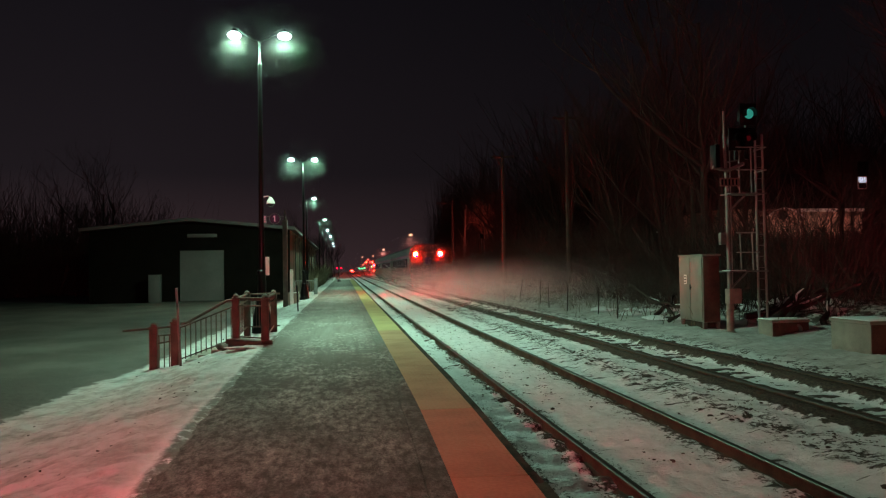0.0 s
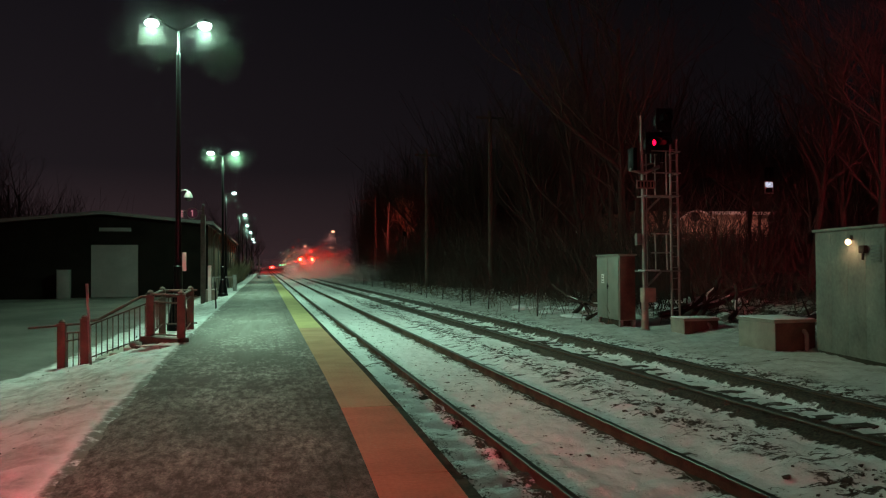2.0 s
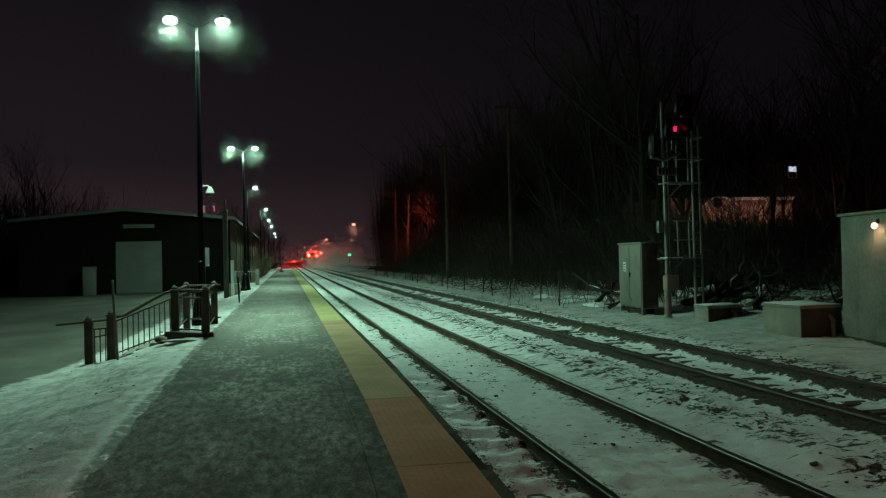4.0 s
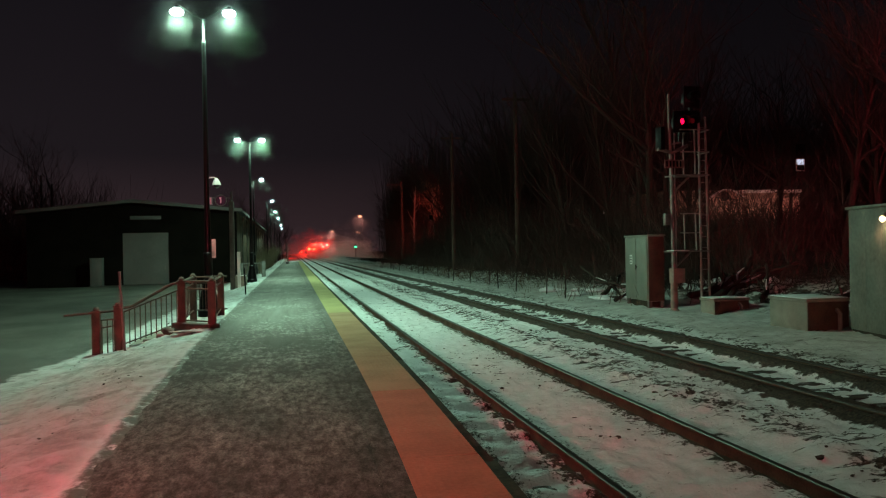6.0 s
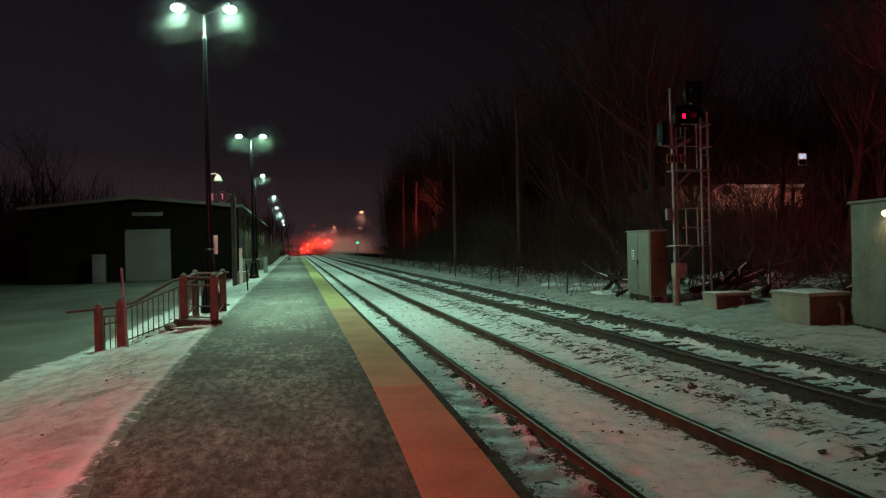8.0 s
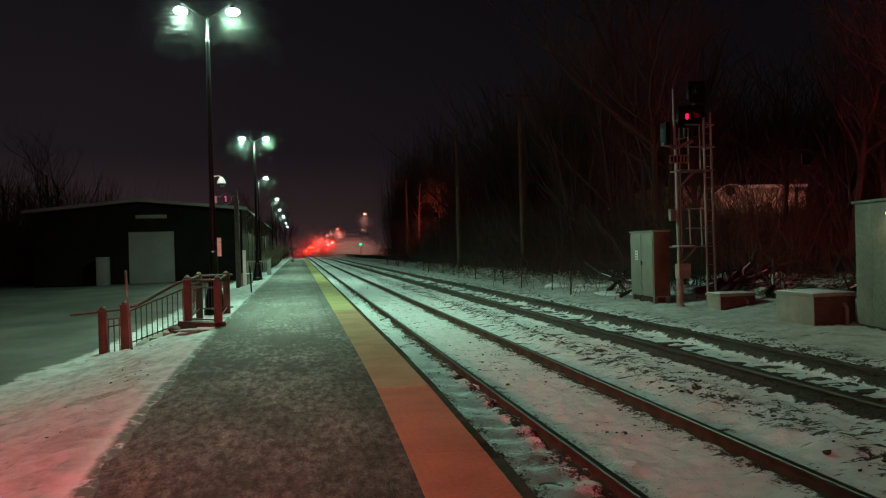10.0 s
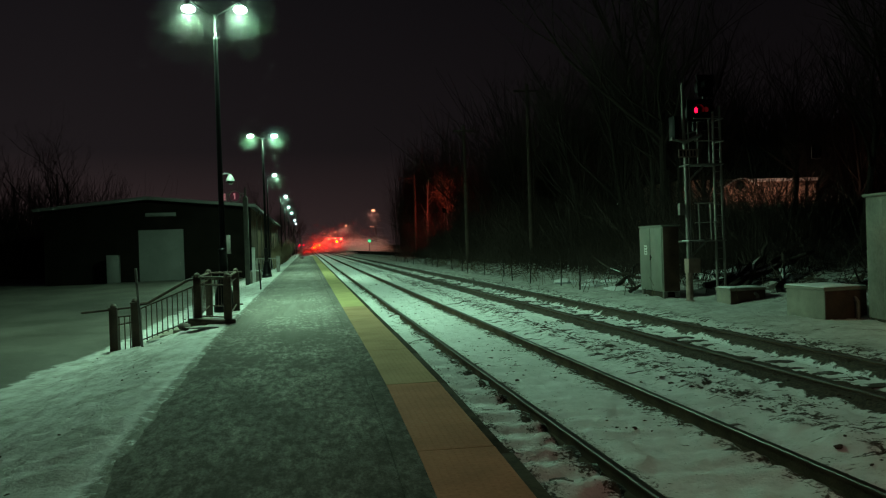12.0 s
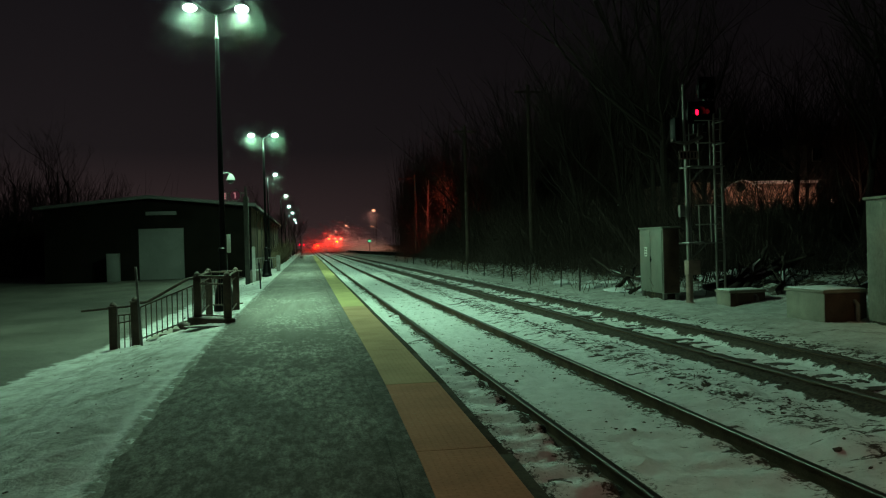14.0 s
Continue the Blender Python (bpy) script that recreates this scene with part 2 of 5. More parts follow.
    b.inputs["Roughness"].default_value, b.inputs["Specular IOR Level"].default_value = 0.85, 0.06
    bp = n.new("ShaderNodeBump")
    bp.inputs["Strength"].default_value, bp.inputs["Distance"].default_value = 0.5, 0.012
    l.new(flecks, bp.inputs["Height"]), l.new(bp.outputs[0], b.inputs["Normal"])
    return m


SKY_GLOW = sky_glow()
SNOW_GROUND = ground_material()
CRUSTY = material("crusted_grey_snow", (0.30, 0.28, 0.26), 0.9, vary=0.5, scale=8, fine=40, bump=0.6)
SNOW = material("snow", (0.72, 0.74, 0.76), 0.75, vary=0.1, scale=4, fine=30, bump=0.4)


def flake_material(name, white):
    """Thin flakes, of snow and of added lamp halos: light passes through them as well as off them."""
    m = bpy.data.materials.new(name)
    m.use_nodes = True
    n, l = m.node_tree.nodes, m.node_tree.links
    a, b, mix = n.new("ShaderNodeBsdfDiffuse"), n.new("ShaderNodeBsdfTranslucent"), n.new("ShaderNodeMixShader")
    a.inputs[0].default_value = b.inputs[0].default_value = (white, white, white, 1)
    l.new(a.outputs[0], mix.inputs[1]), l.new(b.outputs[0], mix.inputs[2]), l.new(mix.outputs[0], n["Material Output"].inputs[0])
    return m


FLAKE = flake_material("snow_flake", 0.85)
HALO_FLAKE = flake_material("halo_flake", 0.07)
ASPHALT = asphalt_material()
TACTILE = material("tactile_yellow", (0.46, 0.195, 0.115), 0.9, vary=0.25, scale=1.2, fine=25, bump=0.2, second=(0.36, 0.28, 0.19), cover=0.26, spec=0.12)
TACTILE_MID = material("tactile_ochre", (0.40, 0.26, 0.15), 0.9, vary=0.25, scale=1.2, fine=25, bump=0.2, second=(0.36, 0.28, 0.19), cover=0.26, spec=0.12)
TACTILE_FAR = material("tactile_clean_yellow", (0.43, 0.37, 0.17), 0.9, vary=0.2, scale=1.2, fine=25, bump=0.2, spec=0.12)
TIMBER = material("edge_timber", (0.052, 0.043, 0.033), 0.95, vary=0.6, scale=3, fine=30, bump=0.6, spec=0.05)
TIE = material("creosoted_tie", (0.050, 0.036, 0.027), 0.85, vary=0.5, scale=5, fine=40, bump=0.7, second=(0.4, 0.4, 0.42), cover=0.28)
RAIL = material("rusty_rail", (0.075, 0.050, 0.034), 0.9, 0.0, vary=0.5, scale=3, fine=60, bump=0.3, spec=0.05)
RAILHEAD = material("worn_rail_head", (0.034, 0.027, 0.022), 0.48, 0.6, vary=0.3, scale=2, fine=30, bump=0.04, spec=0.15)
BLACK_PAINT = material("black_lamp_paint", (0.0035, 0.0035, 0.004), 0.38, vary=0.4, scale=8, fine=60, bump=0.05, spec=0.12)
GALV = material("galvanised_steel", (0.19, 0.18, 0.165), 0.6, 0.2, vary=0.25, scale=4, fine=40, bump=0.1)
DULL_STEEL = material("dull_steel", (0.15, 0.14, 0.13), 0.65, 0.2, vary=0.35, scale=5, fine=50, bump=0.15)
STEEL_DARK = material("weathered_grey_post", (0.055, 0.052, 0.046), 0.85, vary=0.35, scale=5, fine=50, bump=0.2)
ALU = material("aluminium_cabinet", (0.20, 0.21, 0.18), 0.55, 0.3, vary=0.18, scale=2.5, fine=30, bump=0.12, second=(0.22, 0.20, 0.17), cover=0.12)
BUNGALOW = material("weathered_aluminium_panel", (0.16, 0.15, 0.125), 0.65, 0.1, vary=0.45, scale=1.3, fine=14, bump=0.2, second=(0.27, 0.24, 0.19), cover=0.22)
CONCRETE = material("concrete", (0.23, 0.21, 0.175), 0.9, vary=0.25, scale=3, fine=35, bump=0.4)
RED_WOOD = material("weathered_brown_post", (0.070, 0.047, 0.035), 0.75, vary=0.35, scale=4, fine=30, bump=0.4)
# near black: the shade on these walls is put in the colour
BRICK_SHADED = material("shaded_brick_wall", (0.0062, 0.0050, 0.0042), 0.95, vary=0.4, scale=1.2, fine=12, bump=0.4, spec=0.03)
# lighter copy for the side wall, the lamps' light put in its colour
BRICK_LIT = material("lamplit_board_side", (0.11, 0.082, 0.062), 0.95, vary=0.6, scale=1.0, fine=12, bump=0.4, spec=0.03, stretch=(1, 1.6, 0.15))
DOOR_GREY = material("grey_roller_door", (0.085, 0.085, 0.082), 0.7, vary=0.15, scale=0.8, fine=8, bump=0.1)
WHITE_PAINT = material("white_paint", (0.72, 0.72, 0.70), 0.6, vary=0.12, scale=3, fine=30, bump=0.1)
ROOFING = material("roofing", (0.022, 0.020, 0.019), 0.9, vary=0.4, scale=2, fine=20, bump=0.3)
BARK = material("bark", (0.034, 0.025, 0.020), 0.95, vary=0.5, scale=2.5, fine=22, bump=0.7)
TWIG = material("twig", (0.046, 0.033, 0.027), 0.95, vary=0.5, scale=3, fine=22, bump=0.2)
DRY_WEED = material("dry_weed", (0.10, 0.075, 0.045), 0.95, vary=0.5, scale=3, fine=22, bump=0.2)
STONE = material("dirt_and_ballast", (0.060, 0.045, 0.034), 0.95, vary=0.6, scale=6, fine=40, bump=0.5)
PALE_BARK = material("pale_bark", (0.17, 0.145, 0.12), 0.9, vary=0.4, scale=3, fine=18, bump=0.5, spec=0.1)
DEAD_LEAF = material("dead_leaves", (0.22, 0.15, 0.10), 0.9, vary=0.5, scale=2, fine=9, bump=0.2, spec=0.1)
POLE_WOOD = material("utility_pole_wood", (0.064, 0.046, 0.036), 0.9, vary=0.4, scale=2, fine=20, bump=0.4)
HOUSE_BRICK = material("house_brick", (0.34, 0.23, 0.18), 0.9, vary=0.8, scale=1.3, fine=6, bump=0.4, second=(0.6, 0.5, 0.46), cover=0.22)
STAINLESS = material("stainless_coach_side", (0.030, 0.030, 0.033), 0.45, 0.6, vary=0.15, scale=2, fine=20, bump=0.1, local=True)
COACH_DARK = material("coach_underframe", (0.03, 0.03, 0.03), 0.8, vary=0.4, scale=2, fine=20, bump=0.2, local=True)
COACH_RED = material("purple_red_coach_band", (0.20, 0.03, 0.08), 0.5, vary=0.2, scale=2, fine=20, bump=0.1, local=True)
RUBBER = material("black_rubber", (0.015, 0.015, 0.015), 0.8, vary=0.3, bump=0.1, local=True)
GLASS_DARK = material("dark_window_glass", (0.02, 0.02, 0.025), 0.08, vary=0.1, bump=0, local=True, spec=0.6)
BROWN_AND_SHADE = material("brown_and_shade", (0.074, 0.041, 0.030), 0.8, vary=0.4, scale=3, fine=30, bump=0.3)
PINK_BOX = material("faded_pink_box", (0.24, 0.17, 0.145), 0.7, vary=0.3, scale=6, fine=40, bump=0.15)
SIGN_RED = material("dull_red_sign", (0.15, 0.10, 0.085), 0.7, vary=0.3, scale=6, fine=40, bump=0.1)

G_LAMP = glow("lamp_glow", (0.70, 1.0, 0.90), 16.0)
G_SODIUM = glow("sodium_glow", (1.0, 0.42, 0.22), 2.4)
G_WARM = glow("warm_glow", (1.0, 0.70, 0.36), 5.0)
G_TAIL = glow("tail_lamp_glow", (1.0, 0.0033, 0.0002), 3300.0)
G_RED = glow("red_signal_glow", (1.0, 0.004, 0.03), 5.0)
G_REDDIM = glow("dim_red_lens", (0.10, 0.004, 0.006), 0.35)
G_REDFAR = glow("far_red_glow", (1.0, 0.0029, 0.0007), 1900.0)
G_GREEN = glow("green_signal_glow", (0.03, 1.0, 0.33), 4.0)
G_GREENDIM = glow("green_lens_glow", (0.03, 0.42, 0.30), 0.55)
G_WINDOW = glow("lit_window", (0.75, 0.85, 1.0), 0.8)
G_PINKSIGN = glow("lit_sign", (0.9, 0.35, 0.38), 0.45)
G_SIGNFACE = glow("sign_face_glow", (0.42, 0.15, 0.22), 0.07)
G_FLASH = glow("flasher_glow", (1.0, 0.11, 0.13), FLASH)
G_TREEFILL = glow("red_tree_fill", (1.0, 0.11, 0.085), 850.0)
G_TINY = glow("distant_house_light", (1.0, 0.75, 0.5), 3.0)

# ---- building blocks ----


class Shape:
    """Collects vertices and faces for one mesh."""

    def __init__(self):
        self.v, self.f = [], []

    def add(self, verts, faces):
        k = len(self.v)
        self.v += [tuple(p) for p in verts]
        self.f += [tuple(i + k for i in q) for q in faces]
        return self

    def box(self, x0, x1, y0, y1, z0, z1, bevel=0.0, m=None):
        bm = bmesh.new()
        bmesh.ops.create_cube(bm, size=1)
        for q in bm.verts:
            q.co = Vector(((x0 + x1) / 2 + q.co.x * (x1 - x0), (y0 + y1) / 2 + q.co.y * (y1 - y0), (z0 + z1) / 2 + q.co.z * (z1 - z0)))
        if bevel:
            bmesh.ops.bevel(bm, geom=bm.edges[:], offset=bevel, segments=2, affect="EDGES", profile=0.5)
        if m is not None:
            bmesh.ops.transform(bm, matrix=m, verts=bm.verts)
        bm.verts.index_update()
        self.add([q.co for q in bm.verts], [[q.index for q in g.verts] for g in bm.faces])
        bm.free()
        return self

    def tube(self, points, radii, n=8, caps=True):
        """A round bar along points, with a radius at each."""
        pts = [Vector(p) for p in points]
        if isinstance(radii, (int, float)):
            radii = [radii] * len(pts)
        verts, faces = [], []
        up = None
        for i, p in enumerate(pts):
            way = (pts[min(i + 1, len(pts) - 1)] - pts[max(i - 1, 0)]).normalized()
            if up is None:
                up = Vector((1, 0, 0)) if abs(way.z) > 0.9 else Vector((0, 0, 1))
            side = way.cross(up).normalized()
            up = side.cross(way).normalized()
            for k in range(n):
                a = 2 * math.pi * k / n
                verts.append(p + (side * math.cos(a) + up * math.sin(a)) * radii[i])
        for i in range(len(pts) - 1):
            for k in range(n):
                faces.append((i * n + k, i * n + (k + 1) % n, (i + 1) * n + (k + 1) % n, (i + 1) * n + k))
        if caps:
            faces.append(tuple(reversed(range(n))))
            faces.append(tuple((len(pts) - 1) * n + k for k in range(n)))
        return self.add(verts, faces)

    def lathe(self, rings, at=(0, 0, 0), n=16):
        """Rings of (radius, height) about the upright axis at a place."""
        return self.tube([(at[0], at[1], at[2] + h) for r, h in rings], [max(r, 0.001) for r, h in rings], n)

    def disc(self, at, way, r, depth=0.02, n=16):
        a, w = Vector(at), Vector(way).normalized()
        return self.tube([a, a + w * depth], r, n)


def part(name, shape, mat, parent=None, label="", smooth=35):
    me = bpy.data.meshes.new(name)
    me.from_pydata(shape.v, [], shape.f)
    me.materials.append(mat)
    if smooth:
        me.polygons.foreach_set("use_smooth", [True] * len(me.polygons))
        me.set_sharp_from_angle(angle=radians(smooth))
    ob = new(name, me)
    if parent is not None:
        ob.parent = parent
    if label:
        tagged(ob, label)
    return ob


def thing(name, at, label, category, group="", kind="", rz=0.0):
    e = new(name)
    e.empty_display_size = 0.2
    e.matrix_basis = pose(*at, 0, 0, rz)
    return tagged(e, label, category, group, kind)


def wave(x, y, s, seed=0.0):
    return noise.noise((x * s + seed, y * s - seed, seed * 0.37))


# ---- ground ----
PX0 = -1.74            # back edge of the platform's paving
TRACKS = (3.13, 6.87)
GAUGE = 1.505
RAIL_TOP, TIE_TOP = -0.18, -0.345


def step(a, b, v):
    k = min(1.0, max(0.0, (v - a) / (b - a)))
    return k * k * (3 - 2 * k)


def back_edge(y):
    """The back edge of the paving, which draws in towards the crossing."""
    return PX0 + 0.24 * math.exp(-(max(y, 3.0) - 5.6) / 4)


def ground_height(x, y):
    z = -0.34
    near = max(0.0, 1 - abs(y) / 160)
    if x < 1.5:
        edge = back_edge(y) + 0.13 + 0.06 * wave(0, y, 1.3, 3) + 0.04 * wave(0, y, 6.0, 3)
        if x > edge:
            return -0.45
        wide = 3.25 - 0.5 * step(15.0, 19.5, y) + 0.15 * wave(0, y, 0.3, 5)
        z = -0.52 + 0.535 * (1 - step(0.0, 1.0, (edge - x) / wide))
        k = step(0.0, 0.35, edge - x) * (1 - step(2.3, 3.2, edge - x))
        z += k * (0.05 * wave(x, y, 0.9, 1) + 0.045 * wave(x, y, 3.1, 2) + 0.03 * wave(x, y, 8.0, 4))
        # the snow thins out onto the paving
        z -= (z + 0.012) * (1 - step(0.0, 0.17, edge - x))
        if x < -4:
            z += 0.015 * wave(x, y, 0.7, 4) + 0.05 * step(-4.9, -4.5, x) * (1 - step(-4.5, -4.3, x)) * (0.5 + wave(x, y, 2.0, 6))
        if x < -14:
            z += 0.1 * wave(x, y, 0.1, 2)
        return z
    # snow lies between the rails and up to the ties
    for c in TRACKS:
        for r in (c - GAUGE / 2, c + GAUGE / 2):
            z = min(z, -0.30 - 0.09 * max(0.0, 1 - abs(x - r) / 0.22))
    lift = 0.05 if x < 5.0 else 0.015
    if x < 2.35:
        z += 0.045 * wave(x, y, 3.0, 12) + 0.025 * wave(x, y, 6.5, 13)
    if 1.6 < x < 4.6:
        z += (0.034 if x < 2.4 else 0.010) * math.cos(y * 11.855 + 1.5 * wave(x, y, 0.9, 4))
    z += lift + 0.03 * wave(x, y, 1.4, 2) + 0.030 * wave(x, y, 4.5, 5) + 0.024 * wave(x, y, 11.0, 7)
    # dark ballast banked against the far rails
    for r in (TRACKS[1] - GAUGE / 2, TRACKS[1] + GAUGE / 2):
        d = abs(x - r)
        if d < 0.42:
            z = max(z, -0.205 - 0.10 * step(0.20, 0.42, d) - (0.03 if d < 0.05 else 0.0) + 0.02 * wave(x, y, 7.0, 21) + 0.018 * wave(x, y, 15.0, 22))
    # the sleepers' ends lie under snow outside the far rails
    z += 0.05 * (step(4.9, 5.3, x) * (1 - step(5.72, 5.84, x)) + step(7.92, 8.05, x) * (1 - step(8.5, 9.2, x)))
    if 4.2 < x < 5.7:
        z += 0.07 * step(4.2, 4.8, x) * (1 - step(5.0, 5.7, x)) * (0.8 + wave(x, y, 2.2, 9))
    if x > 8.2:
        z += 0.16 * step(8.2, 9.6, x)
    if x > 10.6:
        z += (0.10 * (x - 10.6) if x < 20 else 0.94 + 0.02 * (x - 20)) * (0.6 + 0.4 * near)
        z += step(10.6, 12.5, x) * (0.16 * wave(x, y, 0.8, 3) + 0.12 * wave(x, y, 2.2, 6) + 0.05 * wave(x, y, 6.0, 1))
    return z


def ground():
    xs = list(np.linspace(-450, -60, 12)) + list(np.linspace(-50, -8, 30)) + list(np.arange(-7.5, -4.9, 0.08)) + list(np.arange(-4.9, -2.0, 0.06)) + list(np.arange(-1.96, -1.15, 0.03))
    xs += [-0.9, -0.5, 0.5, 1.2, 1.46] + list(np.arange(1.52, 10.6, 0.055)) + list(np.arange(10.6, 17, 0.12)) + list(np.linspace(17.4, 60, 46)) + list(np.linspace(70, 450, 12))
    ys, y = list(np.linspace(-120, 0, 14)), 0.5
    while y < 900:
        ys.append(y)
        y += 0.08 if y < 9 else y * 0.0085
    nx, ny = len(xs), len(ys)
    v = np.array([(x, y, ground_height(x, y)) for y in ys for x in xs], np.float32)
    i = np.arange((ny - 1) * nx).reshape(ny - 1, nx)[:, :-1].ravel()
    quads = np.stack([i, i + 1, i + nx + 1, i + nx], 1).astype(np.int32)
    me = bpy.data.meshes.new("ground")
    me.vertices.add(len(v)), me.loops.add(quads.size), me.polygons.add(len(quads))
    me.vertices.foreach_set("co", v.ravel()), me.loops.foreach_set("vertex_index", quads.ravel())
    me.polygons.foreach_set("loop_start", np.arange(0, quads.size, 4, dtype=np.int32))
    me.polygons.foreach_set("use_smooth", [True] * len(quads))
    me.update(calc_edges=True)
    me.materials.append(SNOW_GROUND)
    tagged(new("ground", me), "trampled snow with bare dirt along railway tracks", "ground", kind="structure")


ground()


def sky_dome():
    bm = bmesh.new()
    bmesh.ops.create_uvsphere(bm, u_segments=48, v_segments=32, radius=2000)
    me = bpy.data.meshes.new("sky_dome")
    bm.to_mesh(me)
    bm.free()
    me.materials.append(SKY_GLOW)
    tagged(new("backdrop", me), "dark night sky with a faint brownish glow", "sky", kind="structure")


sky_dome()

# ---- platform ----
STRIP0, STRIP1, PX1 = 0.87, 1.49, 1.60
PY0, PY1 = -24.0, 150.0


def bend(y):
    """The platform's track edge swings away from the rails towards the crossing."""
    return -0.13 * max(0.0, (12 - max(y, 3.0)) / 8) ** 2


def platform():
    e = thing("platform", (0, 0, 0), "low asphalt railway platform dusted with wind-blown snow", "platform", kind="structure")
    s = Shape()
    ys = np.linspace(PY0, PY1, 300)
    ys = sorted(set(list(ys) + list(np.arange(2.0, 16.0, 0.25))))
    n = 9
    rows = []
    for y in ys:
        b, q = bend(y), back_edge(y)
        rows += [(q - 0.03, y, -0.42)] + [(x, y, 0.0) for x in (q, -0.4, 0.4)]
        rows += [(STRIP0 + d + b, y, z) for d, z in ((-0.22, 0.0), (-0.215, -0.012), (-0.205, -0.012), (-0.2, 0.0), (0.0, 0.0))]
    s.add(rows, [(i * n + k, i * n + k + 1, (i + 1) * n + k + 1, (i + 1) * n + k) for i in range(len(ys) - 1) for k in range(n - 1)])
    part("paving", s, ASPHALT, e, smooth=0)
    s = Shape()
    s.add([(x + bend(y), y, z) for y in ys for x, z in ((STRIP0 + 0.004, -0.44), (STRIP0 + 0.004, -0.012), (STRIP1 - 0.004, -0.012), (STRIP1 - 0.004, -0.44))],
          [(i * 4 + k, i * 4 + k + 1, (i + 1) * 4 + k + 1, (i + 1) * 4 + k) for i in range(len(ys) - 1) for k in range(3)])
    part("strip_bed", s, CONCRETE, e, smooth=0)
    k = 0
    y = PY0
    while y < PY1 - 1:
        ln = min((3.0 if y < 20 else 6.0) + 0.3 * math.sin(k * 2.1), PY1 - y)
        s = Shape().box(STRIP1 + 0.002, PX1 + 0.01 * math.sin(k * 1.7), y + 0.01, y + ln - 0.01, -0.42, -0.015 + 0.006 * math.sin(k), 0.012)
        s.v = [(px + bend(py), py, pz) for px, py, pz in s.v]
        part("edge_timber", s, TIMBER, e)
        y += ln
        k += 1
    # tactile panels, the nearest with their domes
    def panel(domes, mat):
        s = Shape().box(STRIP0 + 0.002, STRIP1 - 0.002, 0.004, 3.046, -0.012, 0.004, 0.003)
        if domes:
            for i in range(10):
                for j in range(50):
                    cx, cy = STRIP0 + 0.034 + i * 0.0612, 0.034 + j * 0.0605
                    ring = [(cx + 0.013 * math.cos(a * math.pi / 3), cy + 0.013 * math.sin(a * math.pi / 3), 0.004) for a in range(6)]
                    top = [(cx + 0.007 * math.cos(a * math.pi / 3), cy + 0.007 * math.sin(a * math.pi / 3), 0.0060) for a in range(6)]
                    s.add(ring + top, [(a, (a + 1) % 6, 6 + (a + 1) % 6, 6 + a) for a in range(6)] + [(6, 7, 8, 9, 10, 11)])
        me = bpy.data.meshes.new("tactile_panel")
        me.from_pydata(s.v, [], s.f)
        me.materials.append(mat)
        return me
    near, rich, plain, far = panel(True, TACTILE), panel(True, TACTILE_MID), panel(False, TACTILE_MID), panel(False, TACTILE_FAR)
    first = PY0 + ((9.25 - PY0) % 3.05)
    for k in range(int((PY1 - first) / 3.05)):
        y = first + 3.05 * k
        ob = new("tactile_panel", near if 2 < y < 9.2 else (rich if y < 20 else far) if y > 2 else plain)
        b0, b1 = bend(y), bend(y + 3.05)
        ob.parent, ob.matrix_basis = e, pose(b0, y, 0.001 * (k % 3), 0, 0, math.degrees(-(b1 - b0) / 3.05)) if y > 0 else pose(b0, y, 0.0)


platform()

# ---- tracks ----


def track(name, cx, label):
    e = thing(name, (cx, 0, 0), label, "railway track", kind="structure")
    for side in (-1, 1):
        x = side * GAUGE / 2
        web = [(-0.068, -0.345), (-0.068, -0.333), (-0.012, -0.315), (-0.009, -0.225), (-0.034, -0.214), (-0.034, RAIL_TOP - 0.012), (0.034, RAIL_TOP - 0.012), (0.034, -0.214), (0.009, -0.225), (0.012, -0.315), (0.068, -0.333), (0.068, -0.345)]
        ys = [-60, -20] + [6 * k for k in range(0, 20)] + [120 + 30 * k for k in range(25)]
        s = Shape()
        s.add([(x + a, y, b) for y in ys for a, b in web], [(i * 12 + k, i * 12 + (k + 1) % 12, (i + 1) * 12 + (k + 1) % 12, (i + 1) * 12 + k) for i in range(len(ys) - 1) for k in range(12)])
        r = part("rail", s, RAIL, e, smooth=0)
        s = Shape()
        head = [(-0.034, RAIL_TOP - 0.012), (-0.026, RAIL_TOP - 0.002), (0.0, RAIL_TOP), (0.026, RAIL_TOP - 0.002), (0.034, RAIL_TOP - 0.012)]
        s.add([(x + a, y, b) for y in ys for a, b in head], [(i * 5 + k, (i + 1) * 5 + k, (i + 1) * 5 + k + 1, i * 5 + k + 1) for i in range(len(ys) - 1) for k in range(4)])
        part("rail_head", s, RAILHEAD, r, "polished running surface")
    return e


track_near = track("track_1", TRACKS[0], "snow-covered railway track beside the platform")
track_far = track("track_2", TRACKS[1], "railway track with bare dirt along its rails")

# ---- platform lamps ----


